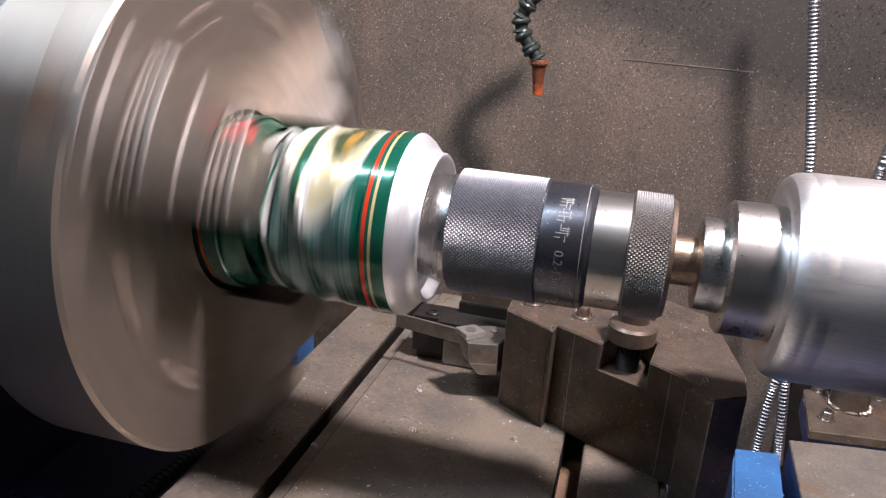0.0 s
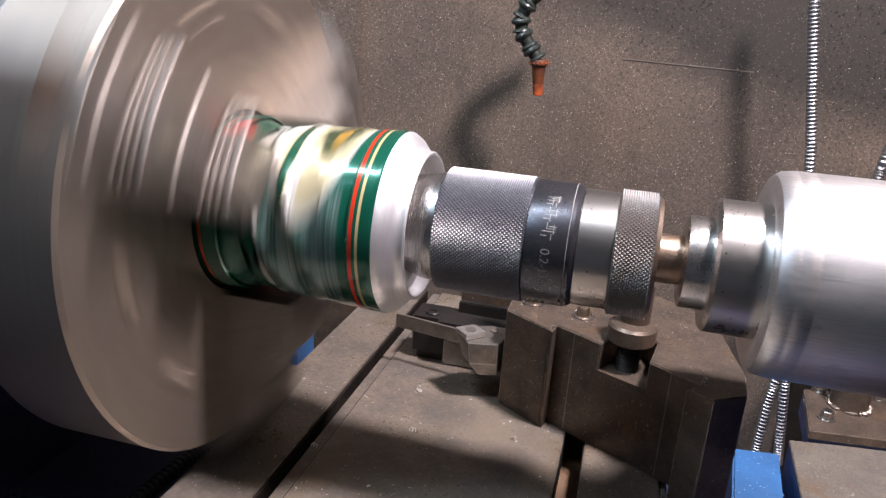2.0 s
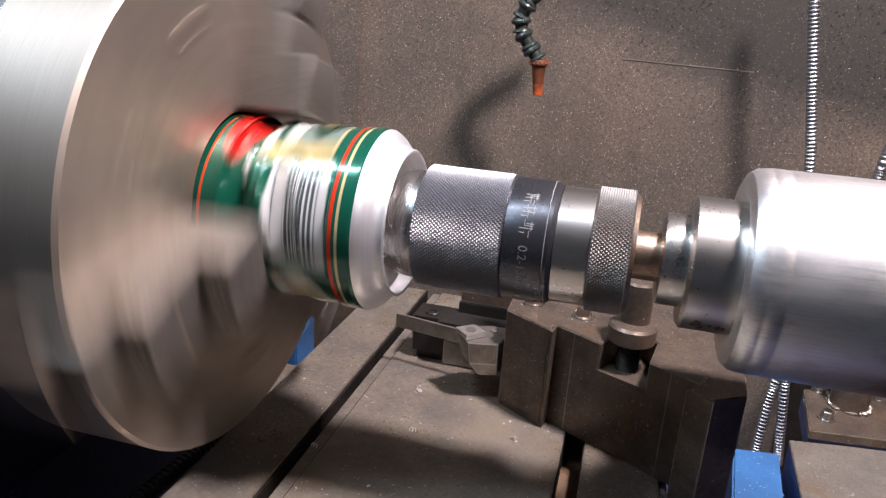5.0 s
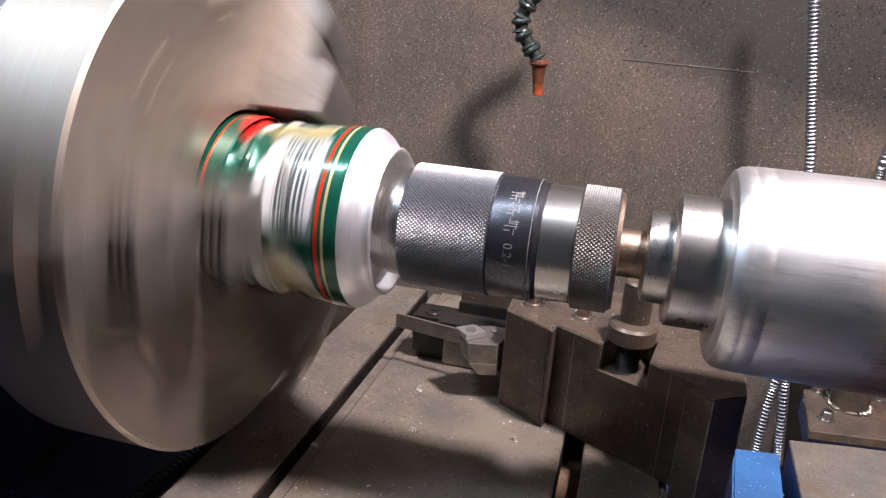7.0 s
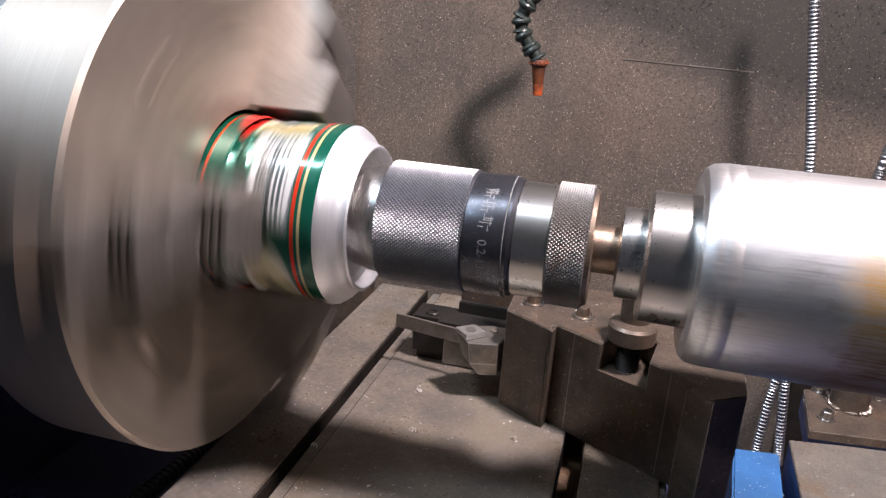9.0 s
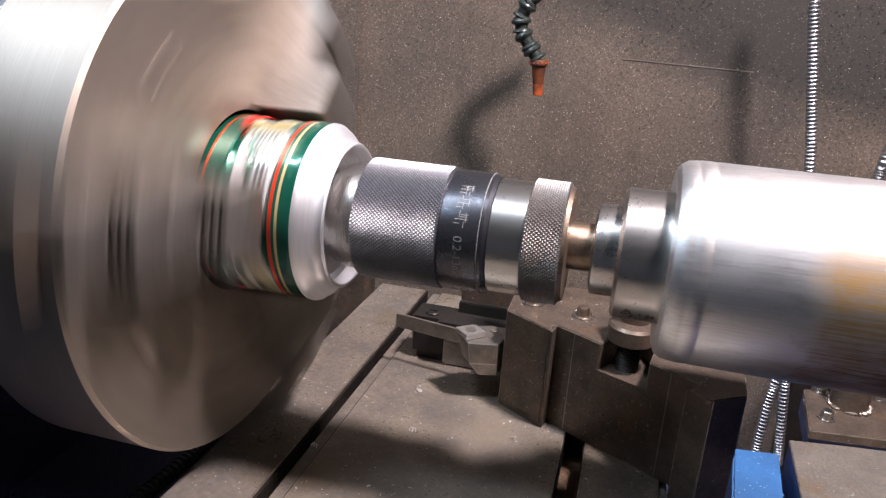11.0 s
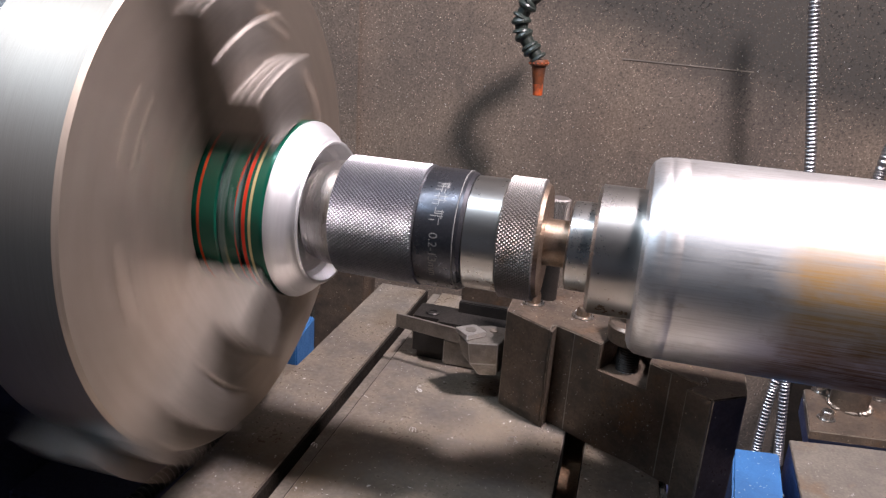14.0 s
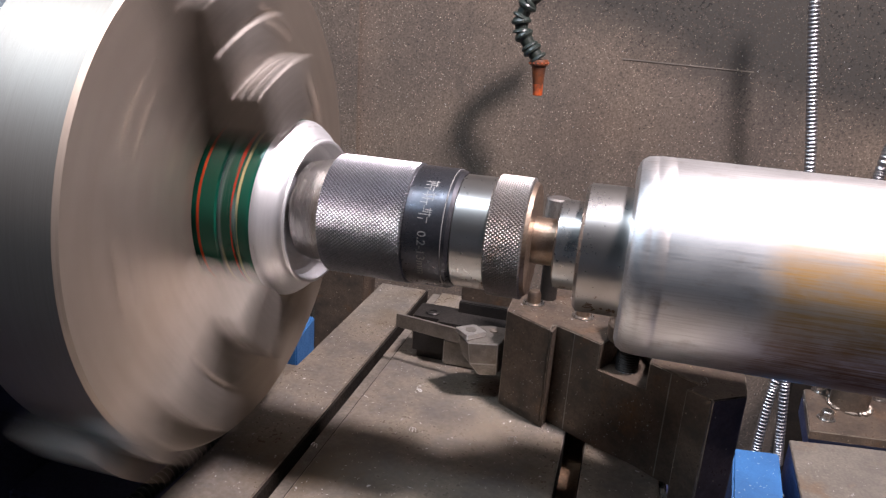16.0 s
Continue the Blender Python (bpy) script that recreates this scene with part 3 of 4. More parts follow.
def chuck():
    t = thing("lathe_chuck", (-60.5, 0, 0), "turned steel three-jaw lathe chuck, spinning", "chuck")
    R, xf = 94.9, -60.5
    prof = [(-190, 36), (-190, R - 1), (-188, R), (-100, R), (-96, R - 0.1)]
    part("body", revolve(prof + [(-96, 36), (-190, 36)], 128), "chuck_side", t)
    half = 14.0
    jaw_at = [JAW + 120 * i for i in range(3)]
    for k in range(3):
        # one third of the front, between two jaw slots
        a0, a1 = radians(jaw_at[k]), radians(jaw_at[k] + 120)

        def edge(r, a, side):
            d = math.asin(half / r)
            return a + side * d
        outer = [edge(R, a0, 1) + (edge(R, a1, -1) - edge(R, a0, 1)) * i / 40 for i in range(41)]
        inner = [edge(34.6, a0, 1) + (edge(34.6, a1, -1) - edge(34.6, a0, 1)) * i / 16 for i in range(17)]
        bm = bmesh.new()
        layers = []
        for x, ro in ((-95.9, R), (xf - 1.2, R), (xf, R - 1.3)):
            layers.append(([bm.verts.new((x, -ro * math.cos(a), ro * math.sin(a))) for a in outer], [bm.verts.new((x, -34.6 * math.cos(a), 34.6 * math.sin(a))) for a in inner]))
        for (o1, i1), (o2, i2) in zip(layers, layers[1:]):
            for i in range(40):
                bm.faces.new((o1[i], o1[i + 1], o2[i + 1], o2[i]))
            for i in range(16):
                bm.faces.new((i1[i], i1[i + 1], i2[i + 1], i2[i]))
            bm.faces.new((o1[0], i1[0], i2[0], o2[0]))
            bm.faces.new((o1[-1], i1[-1], i2[-1], o2[-1]))
        o, inn = layers[-1]
        loop = o + inn[::-1]
        fa = bm.faces.new(loop)
        bmesh.ops.triangulate(bm, faces=[fa])
        part("face_sector", bm, "chuck", t)
        mid = (a0 + a1) / 2
        for dr, da in ((70, -0.35), (70, 0.35)):
            cy, cz = -dr * math.cos(mid + da), dr * math.sin(mid + da)
            bm = revolve([(xf + 0.02, 0), (xf + 0.02, 4.6), (xf + 0.8, 4.6), (xf + 1.0, 4.2), (xf + 1.0, 2.6), (xf + 0.2, 2.4), (xf + 0.2, 0)], 20)
            part("bolt_head", moved(bm, Matrix.Translation((0, cy, cz))), "chuck", t)
    for k in range(3):
        # three steps; both risers carry grip grooves
        side = [(-72, 34), (-34.5, 34), (-34.0, 34.6), (-34.0, 54.4)]
        for r, x0, x1 in ((55.0, -35.0, -43.6), (84.0, -44.8, -53.0)):
            for g in range(3):
                x = x0 + (x1 - x0) * g / 3
                side += [(x, r), (x - 1.5, r), (x - 2.0, r - 1.1), (x - 2.4, r - 1.1)]
            side += [(x1 - 0.2, r - 0.2), (x1 - 0.4, r + 1.0)]
            if r < 60:
                side += [(-44.0, 68.0), (-45.2, 68.8), (-45.2, 70.0), (-44.0, 70.8), (-44.0, 83.4)]
        side += [(-53.4, 92.0), (-54.6, 93.2), (-54.6, 98.0), (-72, 98.0)]
        bm = bmesh.new()
        w = 13.8
        l = [bm.verts.new((x, -r, -w)) for x, r in side]
        h = [bm.verts.new((x, -r, w)) for x, r in side]
        bm.faces.new(l)
        bm.faces.new(h[::-1])
        for i in range(len(side)):
            j = (i + 1) % len(side)
            bm.faces.new((l[i], l[j], h[j], h[i]))
        bmesh.ops.bevel(bm, geom=bm.edges[:], offset=0.22, segments=1, affect="EDGES", clamp_overlap=True)
        jaw = part("jaw", moved(bm, pose(0, 0, 0, -(JAW + 120 * k))), "jaw", t, "stepped steel jaw")
        arc = [radians(6.2 * (i / 6 * 2 - 1)) for i in range(7)]
        end = prism([(-106 * math.cos(a), 106 * math.sin(a)) for a in arc] + [(-91.5 * math.cos(a), 91.5 * math.sin(a)) for a in arc[::-1]], -93, -62.5, 0)
        for v in end.verts:
            v.co = Vector((v.co.z, v.co.x, v.co.y))
        part("master_jaw", moved(end, pose(0, 0, 0, -(JAW + 120 * k))), "black", jaw, "jaw end standing out beyond the rim")
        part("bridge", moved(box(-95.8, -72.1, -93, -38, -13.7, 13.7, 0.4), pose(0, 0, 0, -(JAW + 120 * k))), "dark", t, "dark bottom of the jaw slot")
    return t


# ---- the can, crushed in rings that slide into one another ----
def can():
    t = thing("drinks_can", (-60, 0, 0), "crushed green drinks can with red and cream rings, spinning", "can")

    def ring(name, pts, dent, n, shift, label=""):
        """A band of the wall; dent 0 is round, 1 is folded into n flat facets that wind along the can."""
        def wob(x, a):
            u = (a + shift + x * 0.075) % (2 * math.pi / n) - math.pi / n
            v = (a * 2 - shift - x * 0.11) % (2 * math.pi / n) - math.pi / n
            flat = 1 - math.cos(math.pi / n) / math.cos(u)
            small = 1 - math.cos(math.pi / n) / math.cos(v)
            return -dent * 33.0 * (flat * (0.75 + 0.25 * math.sin(2 * a + shift)) + 0.18 * small)
        return part(name, revolve(pts, 160, wob), "print", t, label, angle=14)

    def wall(x0, x1, r0, r1, steps=6):
        return [(x0 + (x1 - x0) * i / steps, r0 + (r1 - r0) * i / steps) for i in range(steps + 1)]

    made = {}
    made["base"] = ring("base_ring", [(-86, 32.4)] + wall(-64, -53, 33.0, 33.0) + [(-52.4, 32.4)], 0.04, 5, 0.3)
    made["f1"] = ring("fold_ring", wall(-53.5, -45, 32.7, 30.6), 0.35, 5, 0.9, "creased wall of the can")
    made["f2"] = ring("fold_ring", wall(-46, -39, 30.0, 31.8), 0.6, 5, 2.1, "creased wall of the can")
    made["f3"] = ring("fold_ring", wall(-40.5, -31.5, 31.0, 32.8), 0.7, 5, 0.2, "creased wall of the can")
    made["m1"] = ring("wall_ring", wall(-33, -20.5, 32.9, 33.2), 0.5, 5, 1.4, "printed wall of the can")
    made["m2"] = ring("wall_ring", wall(-22, -9.5, 32.9, 33.1), 0.3, 5, 1.5, "printed wall of the can")
    made["m3"] = ring("wall_ring", wall(-11, 0.5, 32.7, 32.8), 0.10, 5, 1.6, "printed wall of the can")
    end = part("end_ring", revolve([(-1.0, 32.6)] + wall(-0.4, 7.6, 33.1, 33.1) + [(8.0, 32.9)], 120), "print", t, "ringed green end of the can")
    prof = [(7.6, 33.0), (8.4, 32.9), (10.6, 31.4), (13.0, 28.6), (14.2, 27.4), (15.6, 26.8), (16.6, 26.9), (17.2, 26.4), (17.1, 25.6), (16.0, 25.2), (12.0, 24.6), (10.5, 23.0), (10.0, 18.0), (9.8, 0)]
    part("shoulder", revolve(prof, 120), "alu", end, "bare aluminium shoulder and rim")
    made["end"] = end
    return t, made


# ---- the drill chuck and the tailstock quill ----
def wrap_text(words, size, x_mid, a_start, r):
    """Raised letters round a cylinder, reading downwards on the near side."""
    cu = bpy.data.curves.new("lettering", "FONT")
    cu.body, cu.size = words, size
    tmp = bpy.data.objects.new("lettering", cu)
    scene.collection.objects.link(tmp)
    bpy.context.view_layer.update()
    me = bpy.data.meshes.new_from_object(tmp.evaluated_get(bpy.context.evaluated_depsgraph_get()))
    bpy.data.objects.remove(tmp)
    bm = bmesh.new()
    bm.from_mesh(me)
    bpy.data.meshes.remove(me)
    bmesh.ops.triangulate(bm, faces=bm.faces)
    for v in bm.verts:
        u, w = v.co.x, v.co.y
        a = a_start - u / r
        v.co = Vector((x_mid - size * 0.35 + w, -r * math.cos(a), r * math.sin(a)))
    return bm


def drill_chuck():
    t = thing("drill_chuck", (60, 0, 0.7), "keyless steel drill chuck with knurled grips, pressing on the can", "drill chuck")
    o = Matrix.Translation((0, 0, 0.7))
    nose = revolve([(10.2, 0), (10.2, 13.0), (11.5, 15.6), (13.0, 17.6), (19.0, 19.2), (24.6, 19.6), (24.6, 0)], 96)
    part("nose", moved(nose, o), "steel", t, "bright steel nose")
    part("grip_sleeve", moved(knurled(24.2, 55.4, 21.9, 106, 0.55, 1.5), o), "knurl", t, "diamond-knurled grip sleeve", angle=4)
    col = revolve([(55.2, 0), (55.2, 21.0), (55.8, 21.3), (68.6, 21.3), (69.0, 20.9), (70.2, 20.9), (71.4, 20.1), (71.4, 0)], 96)
    collar = part("collar", moved(col, o), "collar", t, "blackened collar with etched marking")
    part("groove_line", moved(revolve([(68.75, 21.0), (68.75, 21.33), (69.0, 21.33), (69.0, 21.0)], 96), o), "etch", collar, "bright scribed line")
    part("size_marking", moved(wrap_text("0.2-13mm", 4.2, 62.4, radians(11), 21.36), o), "etch", collar, "etched size marking")
    # three square signs of plain strokes
    for k, a0 in enumerate((56, 41, 26)):
        bm = bmesh.new()
        thin = 0.26
        strokes = ((0.0, 0.0, 4.4, thin), (1.0, 1.3, 2.6, thin), (-1.0, 1.2, 2.4, thin), (0.9, -1.5, thin, 1.7), (-0.7, 1.5, thin, 1.9), (1.5, 0.6, thin, 2.6), (-1.4, -1.2, 2.0, thin), (-0.2, -0.7, thin, 2.4), (0.6, 0.7, 3.0, thin))
        for i, (dx, dv, lx, lv) in enumerate(strokes):
            if (i + k) % 5 == 4:
                continue
            vs = []
            for sx, sv in ((-1, -1), (1, -1), (1, 1), (-1, 1)):
                a = radians(a0) + 1.2 * (dv + sv * lv / 2) / 21.36
                vs.append(bm.verts.new((62.6 + dx * 1.05 + sx * lx * 0.5, -21.36 * math.cos(a), 21.36 * math.sin(a))))
            bm.faces.new(vs)
        part("etched_sign", moved(bm, o), "etch", collar, "etched maker's sign of plain strokes")
    body = revolve([(71.2, 0), (71.2, 19.4), (71.8, 19.9), (82.8, 19.9), (83.2, 19.4), (83.2, 0)], 96)
    part("body", moved(body, o), "pitted", t, "polished steel body with rust spots")
    part("rear_ring", moved(knurled(83.0, 95.8, 21.4, 104, 0.52, 1.5), o), "knurl_warm", t, "diamond-knurled rear ring", angle=4)
    part("back_plate", moved(revolve([(95.6, 0), (95.6, 20.2), (97.0, 19.4), (97.2, 12.0), (97.2, 0)], 64), o), "brassy", t, "rusty back face")
    part("shank", moved(revolve([(97.0, 0), (97.0, 8.2), (106.5, 8.2), (106.5, 0)], 64), o), "brassy", t, "rust-stained shank")
    return t


def quill():
    t = thing("tailstock_quill", (140, 0, 0.7), "scored bright steel tailstock quill with an arbor", "tailstock quill")
    o = Matrix.Translation((0, 0, 0.7))
    part("flange", moved(revolve([(105.0, 0), (105.0, 12.6), (105.8, 15.2), (107.2, 15.4), (114.0, 15.4), (114.0, 0)], 80), o), "pitted", t, "small pitted flange")
    part("arbor", moved(revolve([(113.2, 0), (113.2, 20.6), (114.4, 22.0), (133.0, 22.0), (133.0, 0)], 96), o), "pitted", t, "pitted steel arbor")
    prof = [(130.0, 21.0), (128.4, 25.0), (128.2, 29.0), (129.2, 31.4), (131.2, 32.8), (134.0, 33.2), (134.8, 33.15), (135.2, 33.35), (139.0, 33.35), (139.3, 33.26), (140.1, 33.26), (140.4, 33.35), (320.0, 33.35), (320.0, 0)]
    part("barrel", moved(revolve(prof, 128), o), "quill", t, "scored steel barrel with oil stains")
    a = radians(22)
    bm = revolve([(0, 1.0), (0.12, 1.4), (0, 1.8)], 24)
    part("stamp", moved(bm, Matrix.Translation((164.5, -33.3 * math.cos(a), 0.7 + 33.3 * math.sin(a))) @ pose(0, 0, 0, -22) @ pose(0, 0, 0, 0, 0, 90)), "etch", t, "small stamped ring")
    return t


# ---- hoses and conduits on the guard ----
def frame_along(p, q):
    return Matrix.Translation(p) @ (Vector(q) - Vector(p)).to_track_quat("X", "Z").to_matrix().to_4x4()


def coolant_hose():
    t = thing("coolant_hose", (-6, 300, 90), "dark jointed coolant hose with a dirty orange nozzle", "hose")
    pts = [(32, 296, 116), (18, 298, 104), (5, 299, 93), (-5.5, 300, 83), (-10.5, 300, 72.5), (-9.0, 300, 62.5), (-2.0, 300, 52.5), (4.6, 300, 44.5)]
    for p, q in zip(pts, pts[1:]):
        ln = (Vector(q) - Vector(p)).length
        prof = [(-1.0, 0), (-1.0, 3.6), (0.6, 6.0), (2.6, 7.2), (4.0, 7.0), (ln * 0.5, 4.9), (ln - 2.2, 4.7), (ln - 1.2, 6.4), (ln - 0.2, 6.8), (ln + 0.8, 6.2), (ln + 0.8, 0)]
        part("hose_joint", moved(revolve(prof, 28), frame_along(p, q)), "hose", t)
    line = frame_along((5.6, 300, 43.0), (7.0, 300, 17.0))
    nozzle = part("nozzle", moved(revolve([(-1, 0), (-1, 6.4), (0.6, 7.0), (2.6, 6.8), (3.4, 5.4), (9.0, 4.6), (16.0, 3.9), (16.0, 0)], 28), line), "grimy", t, "grease-blackened orange nozzle")
    part("nozzle_tip", moved(revolve([(15.8, 0), (15.8, 3.9), (20.0, 3.7), (24.0, 3.5), (24.4, 3.0), (24.0, 2.2), (20.0, 2.0), (20.0, 0)], 28), line), "nozzle", nozzle, "bright orange tip")
    bm = bmesh.new()
    for i in range(14):
        a = 2 * math.pi * i / 14
        bmesh.ops.create_icosphere(bm, subdivisions=1, radius=0.9, matrix=line @ Matrix.Translation((1.2, 6.7 * math.cos(a), 6.7 * math.sin(a))))
    part("grip_ribs", bm, "nozzle", nozzle, "ribbed orange collar")


def conduit(pts, r, pitch, label, mat="conduit"):
    """A ribbed metal hose along a smooth line."""
    t = thing("flexible_conduit", pts[-1], label, "conduit", "ribbed conduits")
    line = []
    k = len(pts)
    for i in range(k - 1):
        p0, p1, p2, p3 = (Vector(pts[max(0, min(k - 1, i + d))]) for d in (-1, 0, 1, 2))
        n = max(2, int((p2 - p1).length / (pitch / 4)))
        for j in range(n):
            u = j / n
            line.append(0.5 * ((2 * p1) + (p2 - p0) * u + (2 * p0 - 5 * p1 + 4 * p2 - p3) * u * u + (3 * p1 - p0 - 3 * p2 + p3) * u ** 3))
    bm = bmesh.new()
    rows, seg = [], 14
    for i in range(len(line) - 1):
        m = frame_along(line[i], line[i + 1])
        rr = r * (1.0 if i % 4 in (0, 1) else 0.86)
        rows.append([bm.verts.new(m @ Vector((0, rr * math.cos(2 * math.pi * s / seg), rr * math.sin(2 * math.pi * s / seg)))) for s in range(seg)])
    for p, q in zip(rows, rows[1:]):
        for s in range(seg):
            bm.faces.new((p[s], p[(s + 1) % seg], q[(s + 1) % seg], q[s]))
    part("ribbed_tube", bm, mat, t, angle=20)


def conduits():
    conduit([(170.4, 296.9, 145.6), (178.5, 296.9, 95.4), (188.1, 296.9, 42.9), (198.2, 296.9, -13.1), (205.3, 296.9, -80.4), (214.2, 295.0, -174.6), (222.3, 295.0, -242.5)], 3.8, 2.6, "galvanised ribbed metal conduit hanging before the guard")
    conduit([(259.0, 298.8, 60.9), (245.8, 298.8, 13.8), (242.0, 298.8, -7.9), (236.4, 297.8, -80.4), (217.5, 296.9, -137.0), (207.4, 296.9, -176.2), (205.3, 296.9, -242.5)], 3.8, 2.6, "galvanised ribbed metal conduit bending away from its neighbour")
    conduit([(-104.0, 128.0, -148), (-103.5, 92.0, -147), (-106.0, 64.0, -147), (-112.0, 36.0, -148), (-116.0, 0.0, -149), (-118.0, -30.0, -150)], 4.2, 3.2, "dark oily ribbed hose lying below the chuck", "hose")


# ---- castings at the foot of the tailstock ----
def castings():
    b = thing("blue_casting", (178, 150, -290), "blue painted casting block with scattered chips", "casting")
    part("block", prism([(158, 110), (186, 118), (193, 186.5), (166, 182.5)], -289, -170, 1.2), "blue", b)
    g = thing("bed_plate", (240, 160, -290), "worn grey flat bed plate with blue painted sides", "plate")
    # side and packing wear the blue that has its shade mixed in
    part("side", prism([(190.5, 90), (300, 90), (300, 206), (197.2, 188)], -289, -161.5, 0.8), "shaded_blue", g, "blue painted side with shade put into its colour")
    part("top", prism([(191.0, 90.5), (299.5, 90.5), (299.5, 205), (196.8, 187.4)], -161.4, -160, 0.5), "plate", g, edge="worn")
    k = thing("bracket_plate", (250, 220, -160), "brown steel bracket plate with bolts and a welded pipe", "bracket")
    part("plate", prism([(207, 189), (330, 205), (330, 262), (214, 246)], -158, -152, 0.6), "black", k, edge="worn")
    part("packing", prism([(208, 190), (329, 206), (329, 262), (214, 246)], -170, -158.2, 0.3), "shaded_blue", k, "blue painted packing under the plate")
    for x, y in ((220, 208), (224, 246), (259.7, 250), (262, 214)):
        bolt = part("bolt", pillar(x, y, [(-152, 0), (-152, 5.4), (-151.2, 5.4), (-151.0, 3.7), (-146.6, 3.7), (-146.0, 3.2), (-146.0, 0)], 24), "steel", k, "bright upright bolt")
        part("socket", pillar(x, y, [(-146.02, 2.0), (-145.8, 2.2), (-145.8, 1.9), (-147.0, 1.7), (-147.0, 0)], 16), "slot", bolt)
    pipe = part("pipe", pillar(238, 232, [(-152, 11.5), (-95, 11.5), (-95, 9.5), (-152, 9.5)], 40), "black", k, "rusty welded pipe")
    bm = bmesh.new()
    rnd = random.Random(5)
    for i in range(46):
        a = 2 * math.pi * i / 46
        if rnd.random() < 0.25:
            continue
        m = Matrix.Translation((238 + 12.4 * math.cos(a), 232 + 12.4 * math.sin(a), -151.2)) @ Matrix.Diagonal((0.9 + 1.7 * rnd.random(), 0.9 + 1.7 * rnd.random(), 0.7 + 1.4 * rnd.random(), 1))
        bmesh.ops.create_icosphere(bm, subdivisions=1, radius=1.0, matrix=m)
    part("weld_bead", bm, "worn", pipe, "lumpy bright weld bead")
    # no casting: a black panel added where the opening behind the plate is dark
    d = thing("dark_gap", (246, 346, -290), "black panel added for the dark opening behind the bed plate", "casting")
    part("gap_panel", prism([(231, 342), (262, 342), (262, 350), (231, 350)], -289, -150, 0.5), "slot", d)
    c = thing("headstock_casting", (-118, 170, -290), "blue painted foot casting behind the chuck", "casting")
    part("foot", prism([(-150, 150), (-112, 150), (-118, 190), (-150, 190)], -289, -136, 1.0), "blue", c)
    part("pad", prism([(-118, 86), (-86, 90), (-90, 132), (-118, 130)], -289, -142, 1.0), "table", c, "bare iron pad")


# ---- swarf ----
def swarf():
    rnd = random.Random(11)
    bm = bmesh.new()

    def flake(p, s):
        m = Matrix.Translation(p) @ pose(0, 0, 0, rnd.uniform(-25, 25), rnd.uniform(-25, 25), rnd.uniform(0, 360))
        l, w = s * rnd.uniform(0.7, 2.2), s * rnd.uniform(0.3, 0.6)
        vs = [bm.verts.new(m @ Vector(c)) for c in ((-l, -w, 0), (l, -w * 0.4, 0.1 * s), (l * 0.8, w, 0.25 * s), (-l * 0.7, w, 0.05))]
        bm.faces.new(vs)

    def curl(p, s):
        m = Matrix.Translation(p) @ pose(0, 0, 0, rnd.uniform(-20, 20), rnd.uniform(60, 110), rnd.uniform(0, 360))
        prev, turns = None, rnd.uniform(0.8, 2.0)
        for i in range(18):
            a = turns * 2 * math.pi * i / 17
            pair = [bm.verts.new(m @ Vector((s * math.cos(a), s * math.sin(a), s * 0.22 * a + w))) for w in (0, s * 0.35)]
            if prev:
                bm.faces.new((prev[0], prev[1], pair[1], pair[0]))
            prev = pair

    for _ in range(1300):
        x, y = rnd.uniform(-68, 108), rnd.uniform(-40, 190)
        if -41 < x < -27 or 67 < x < 80:
            continue
        flake((x, y, -104.8), rnd.choice((0.1, 0.12, 0.16, 0.2, 0.3, 0.45)))
    for _ in range(200):
        flake((rnd.uniform(36, 125), rnd.uniform(66, 98), -55.8), rnd.choice((0.14, 0.2, 0.3)))
    for _ in range(260):
        u, e = rnd.random(), 0.25
        x, y = (35 + 21 * u, 68.6 - 14.2 * u - e) if rnd.random() < 0.3 else (60 + 46 * u, 59.8 - 25.4 * u - e)
        if 78 < x < 100 and rnd.random() < 0.4:
            continue
        s = rnd.choice((0.12, 0.16, 0.22, 0.3))
        m = Matrix.Translation((x, y, rnd.uniform(-104, -70))) @ pose(0, 0, 0, 90, 0, -30) @ pose(0, 0, 0, 0, 0, rnd.uniform(0, 360))
        bm.faces.new([bm.verts.new(m @ Vector(c)) for c in ((-s, -s * 0.4, 0), (s, -s * 0.3, 0.05), (s * 0.7, s * 0.5, 0.1))])
    for _ in range(60):
        flake((rnd.uniform(160, 190), rnd.uniform(120, 180), -169.7), rnd.choice((0.15, 0.2, 0.3, 0.4)))
    for _ in range(60):
        flake((rnd.uniform(196, 290), rnd.uniform(110, 185), -159.7), rnd.choice((0.15, 0.2, 0.3, 0.4)))
    for p in ((46.5, 38.5, -104.2), (48.6, 37.4, -104.2), (-4, 62, -104.3), (66, 82, -55.2), (68, 80, -55.2), (119, 28, -55.3), (121, 31, -55.3), (-30, 3, -104.0), (5, 30, -104)):
        curl(p, rnd.uniform(0.9, 1.6))
    ob = part("metal_chips", bm, "chips", recalc=False)
    tagged(ob, "scattered bright metal turning chips", "swarf", kind="stuff")
    bm = bmesh.new()
    for _ in range(900):
        x, z = rnd.uniform(-140, 300), rnd.uniform(-280, 60)
        s = rnd.choice((0.15, 0.2, 0.3, 0.45))
        m = Matrix.Translation((x, 351.5, z)) @ pose(0, 0, 0, 90 + rnd.uniform(-20, 20), rnd.uniform(0, 360), 0)
        vs = [bm.verts.new(m @ Vector(c)) for c in ((-s, -s * 0.5, 0), (s, -s * 0.4, 0.1), (s * 0.8, s * 0.5, 0.2))]
        bm.faces.new(vs)
    ob = part("stuck_chips", bm, "chips", recalc=False)
    tagged(ob, "fine metal chips stuck to the greasy guard", "swarf", kind="stuff")


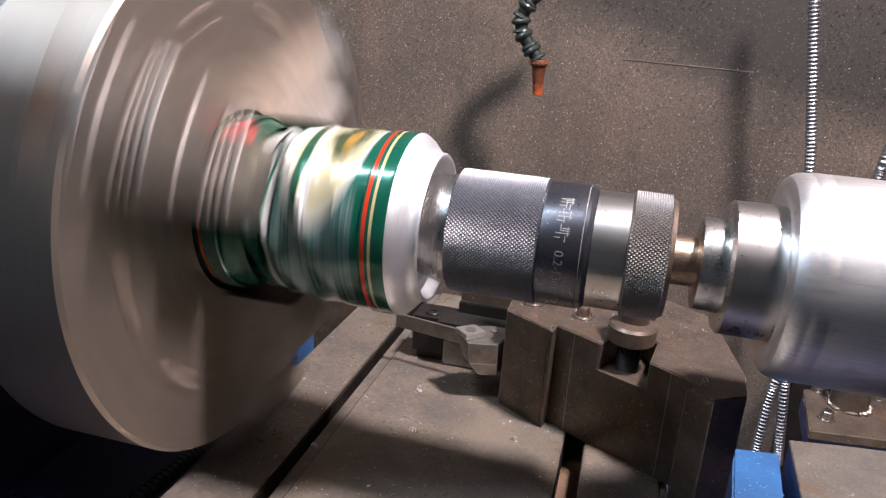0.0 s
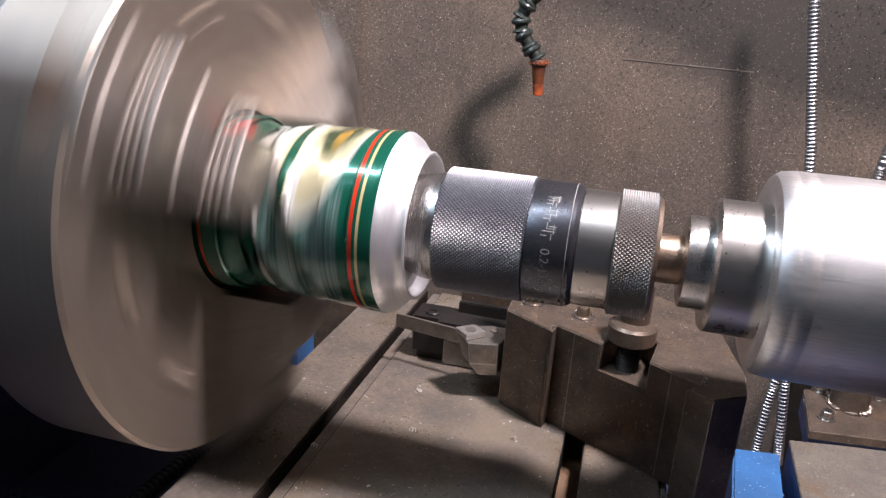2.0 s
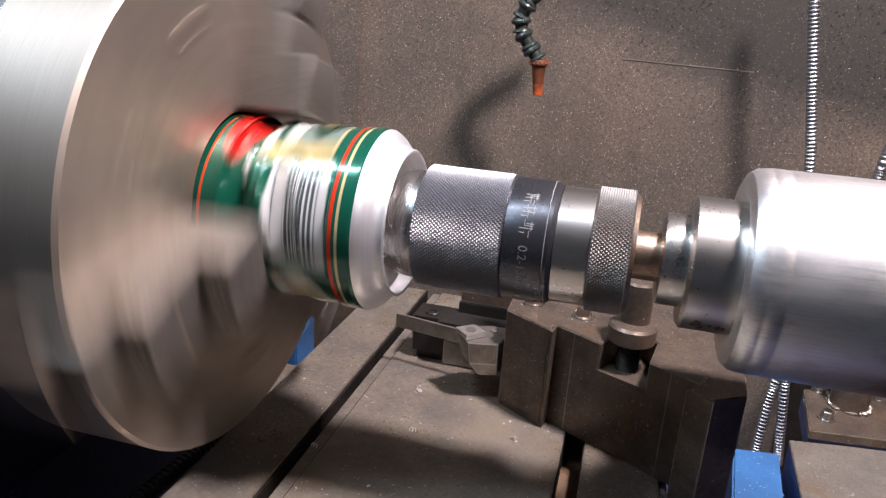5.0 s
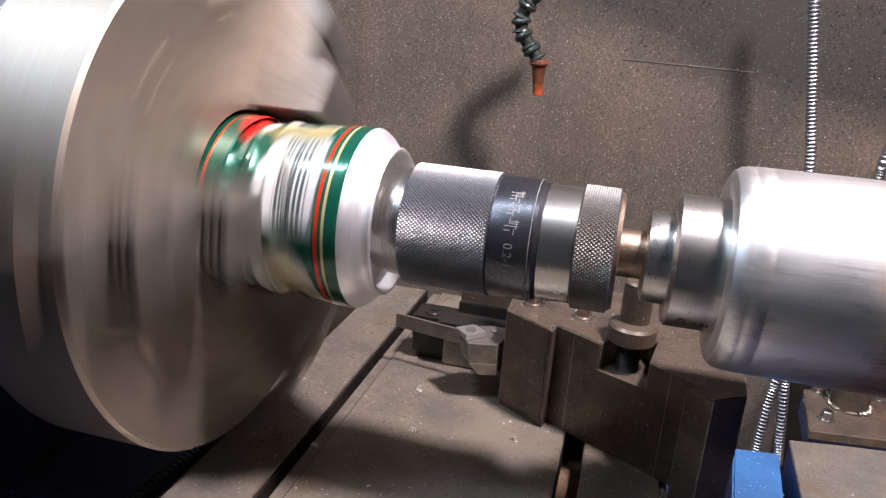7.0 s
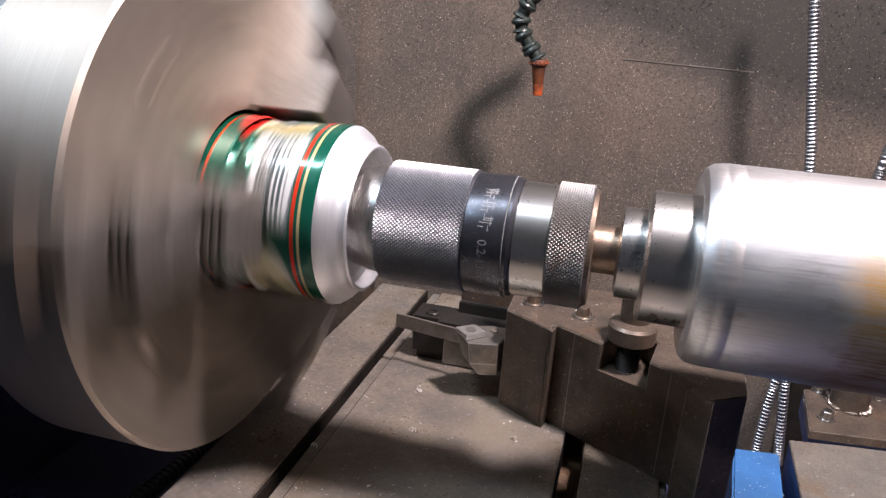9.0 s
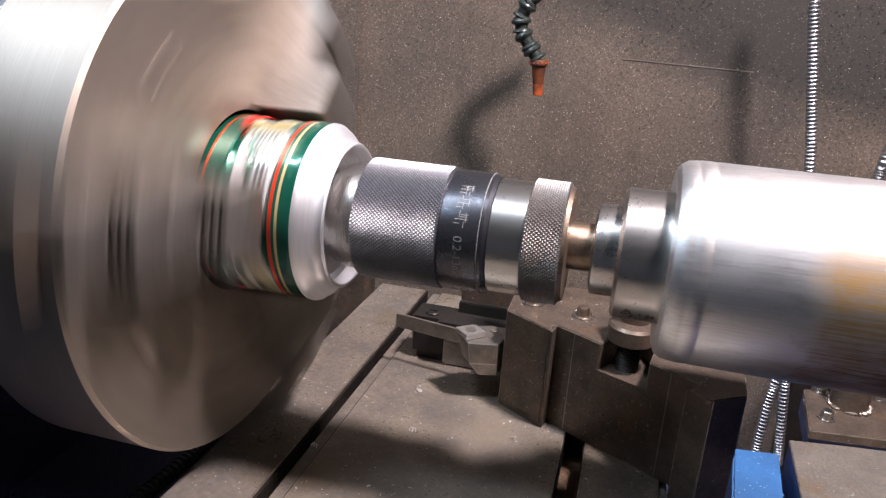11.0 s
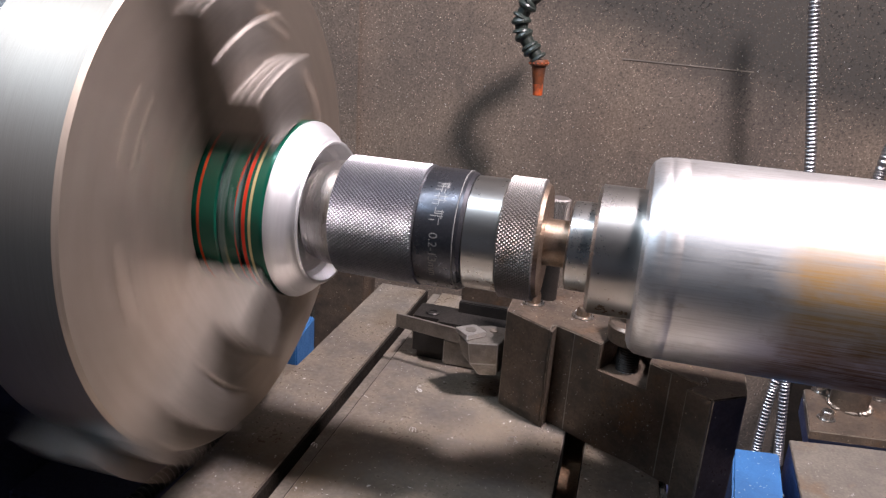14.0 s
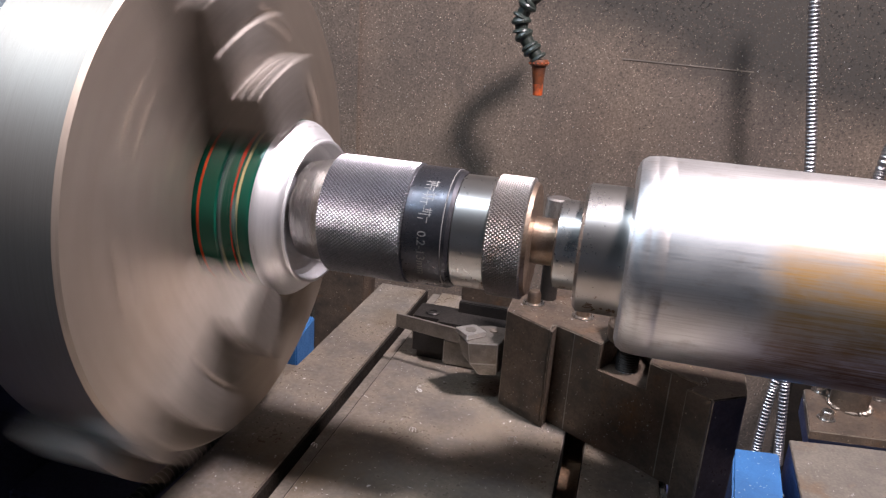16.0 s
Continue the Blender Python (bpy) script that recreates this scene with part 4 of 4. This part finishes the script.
# ---- motion ----
FEED = [(0.0, 0.0), (0.5, -1.0), (1.0, -2.2), (1.5, -3.3), (2.0, -4.4), (2.5, -5.5), (3.0, -6.7), (3.5, -7.9), (4.0, -9.2), (6.5, -15.0), (7.0, -16.4), (7.5, -18.1), (8.0, -20.1), (8.5, -22.5), (9.0, -24.9),
        (11.5, -34.9), (12.0, -36.6), (12.5, -37.9), (13.0, -39.1), (13.5, -40.3), (14.0, -41.4), (14.5, -42.4), (15.0, -43.4), (15.5, -44.4), (16.0, -45.4)]


def spin(t):
    """Degrees turned: a little under 900 a second, with a short drag of 30 degrees between 4.2 and 6.3 s."""
    return 899.15 * t - 30.0 * min(1.0, max(0.0, (t - 4.2) / 2.1))


def motions():
    for ob in (the_chuck, the_can):
        p = ob.location.copy()
        walk(ob, [(k / 30.0, pose(p.x, p.y, p.z, spin(k / 30.0))) for k in range(481)])
    for ob in (the_drill_chuck, the_quill):
        p = ob.location.copy()
        walk(ob, [(t, pose(p.x + d * 0.001, p.y, p.z)) for t, d in FEED])
    # each ring: how far it can go before it jams, its share of the feed, its final tilt about y and z
    plan = {"f1": (-1.0, 0.2, 3, -2), "f2": (-3.0, 0.5, -7, 7), "f3": (-7.0, 0.8, 8, 4), "m1": (-19.0, 1.0, -6, -7), "m2": (-30.0, 1.0, 7, -5), "m3": (-42.5, 1.0, 5, -6), "end": (-60.0, 1.0, 3, -3)}
    for key, (stop, share, ty, tz) in plan.items():
        rows = []
        for t, d in FEED:
            go = max(stop, d * share)
            k = min(1.0, max(0.0, (-d - 37.0) / 8.0)) if key == "end" else min(1.0, -d / 45.0)
            c = {"f1": -48, "f2": -42, "f3": -36, "m1": -27, "m2": -16, "m3": -5, "end": 8}[key] + 60.0
            turn = pose(c * 0.001, 0, 0) @ pose(0, 0, 0, 0, ty * k, tz * k) @ pose(-c * 0.001, 0, 0)
            rows.append((t, Matrix.Translation((go * 0.001, 0, 0)) @ turn))
        walk(can_rings[key], rows)


guard_wall()
shop()
castings()
cross_slide()
tool_post()
tools()
conduits()
coolant_hose()
the_chuck = chuck()
the_can, can_rings = can()
the_drill_chuck = drill_chuck()
the_quill = quill()
swarf()
motions()
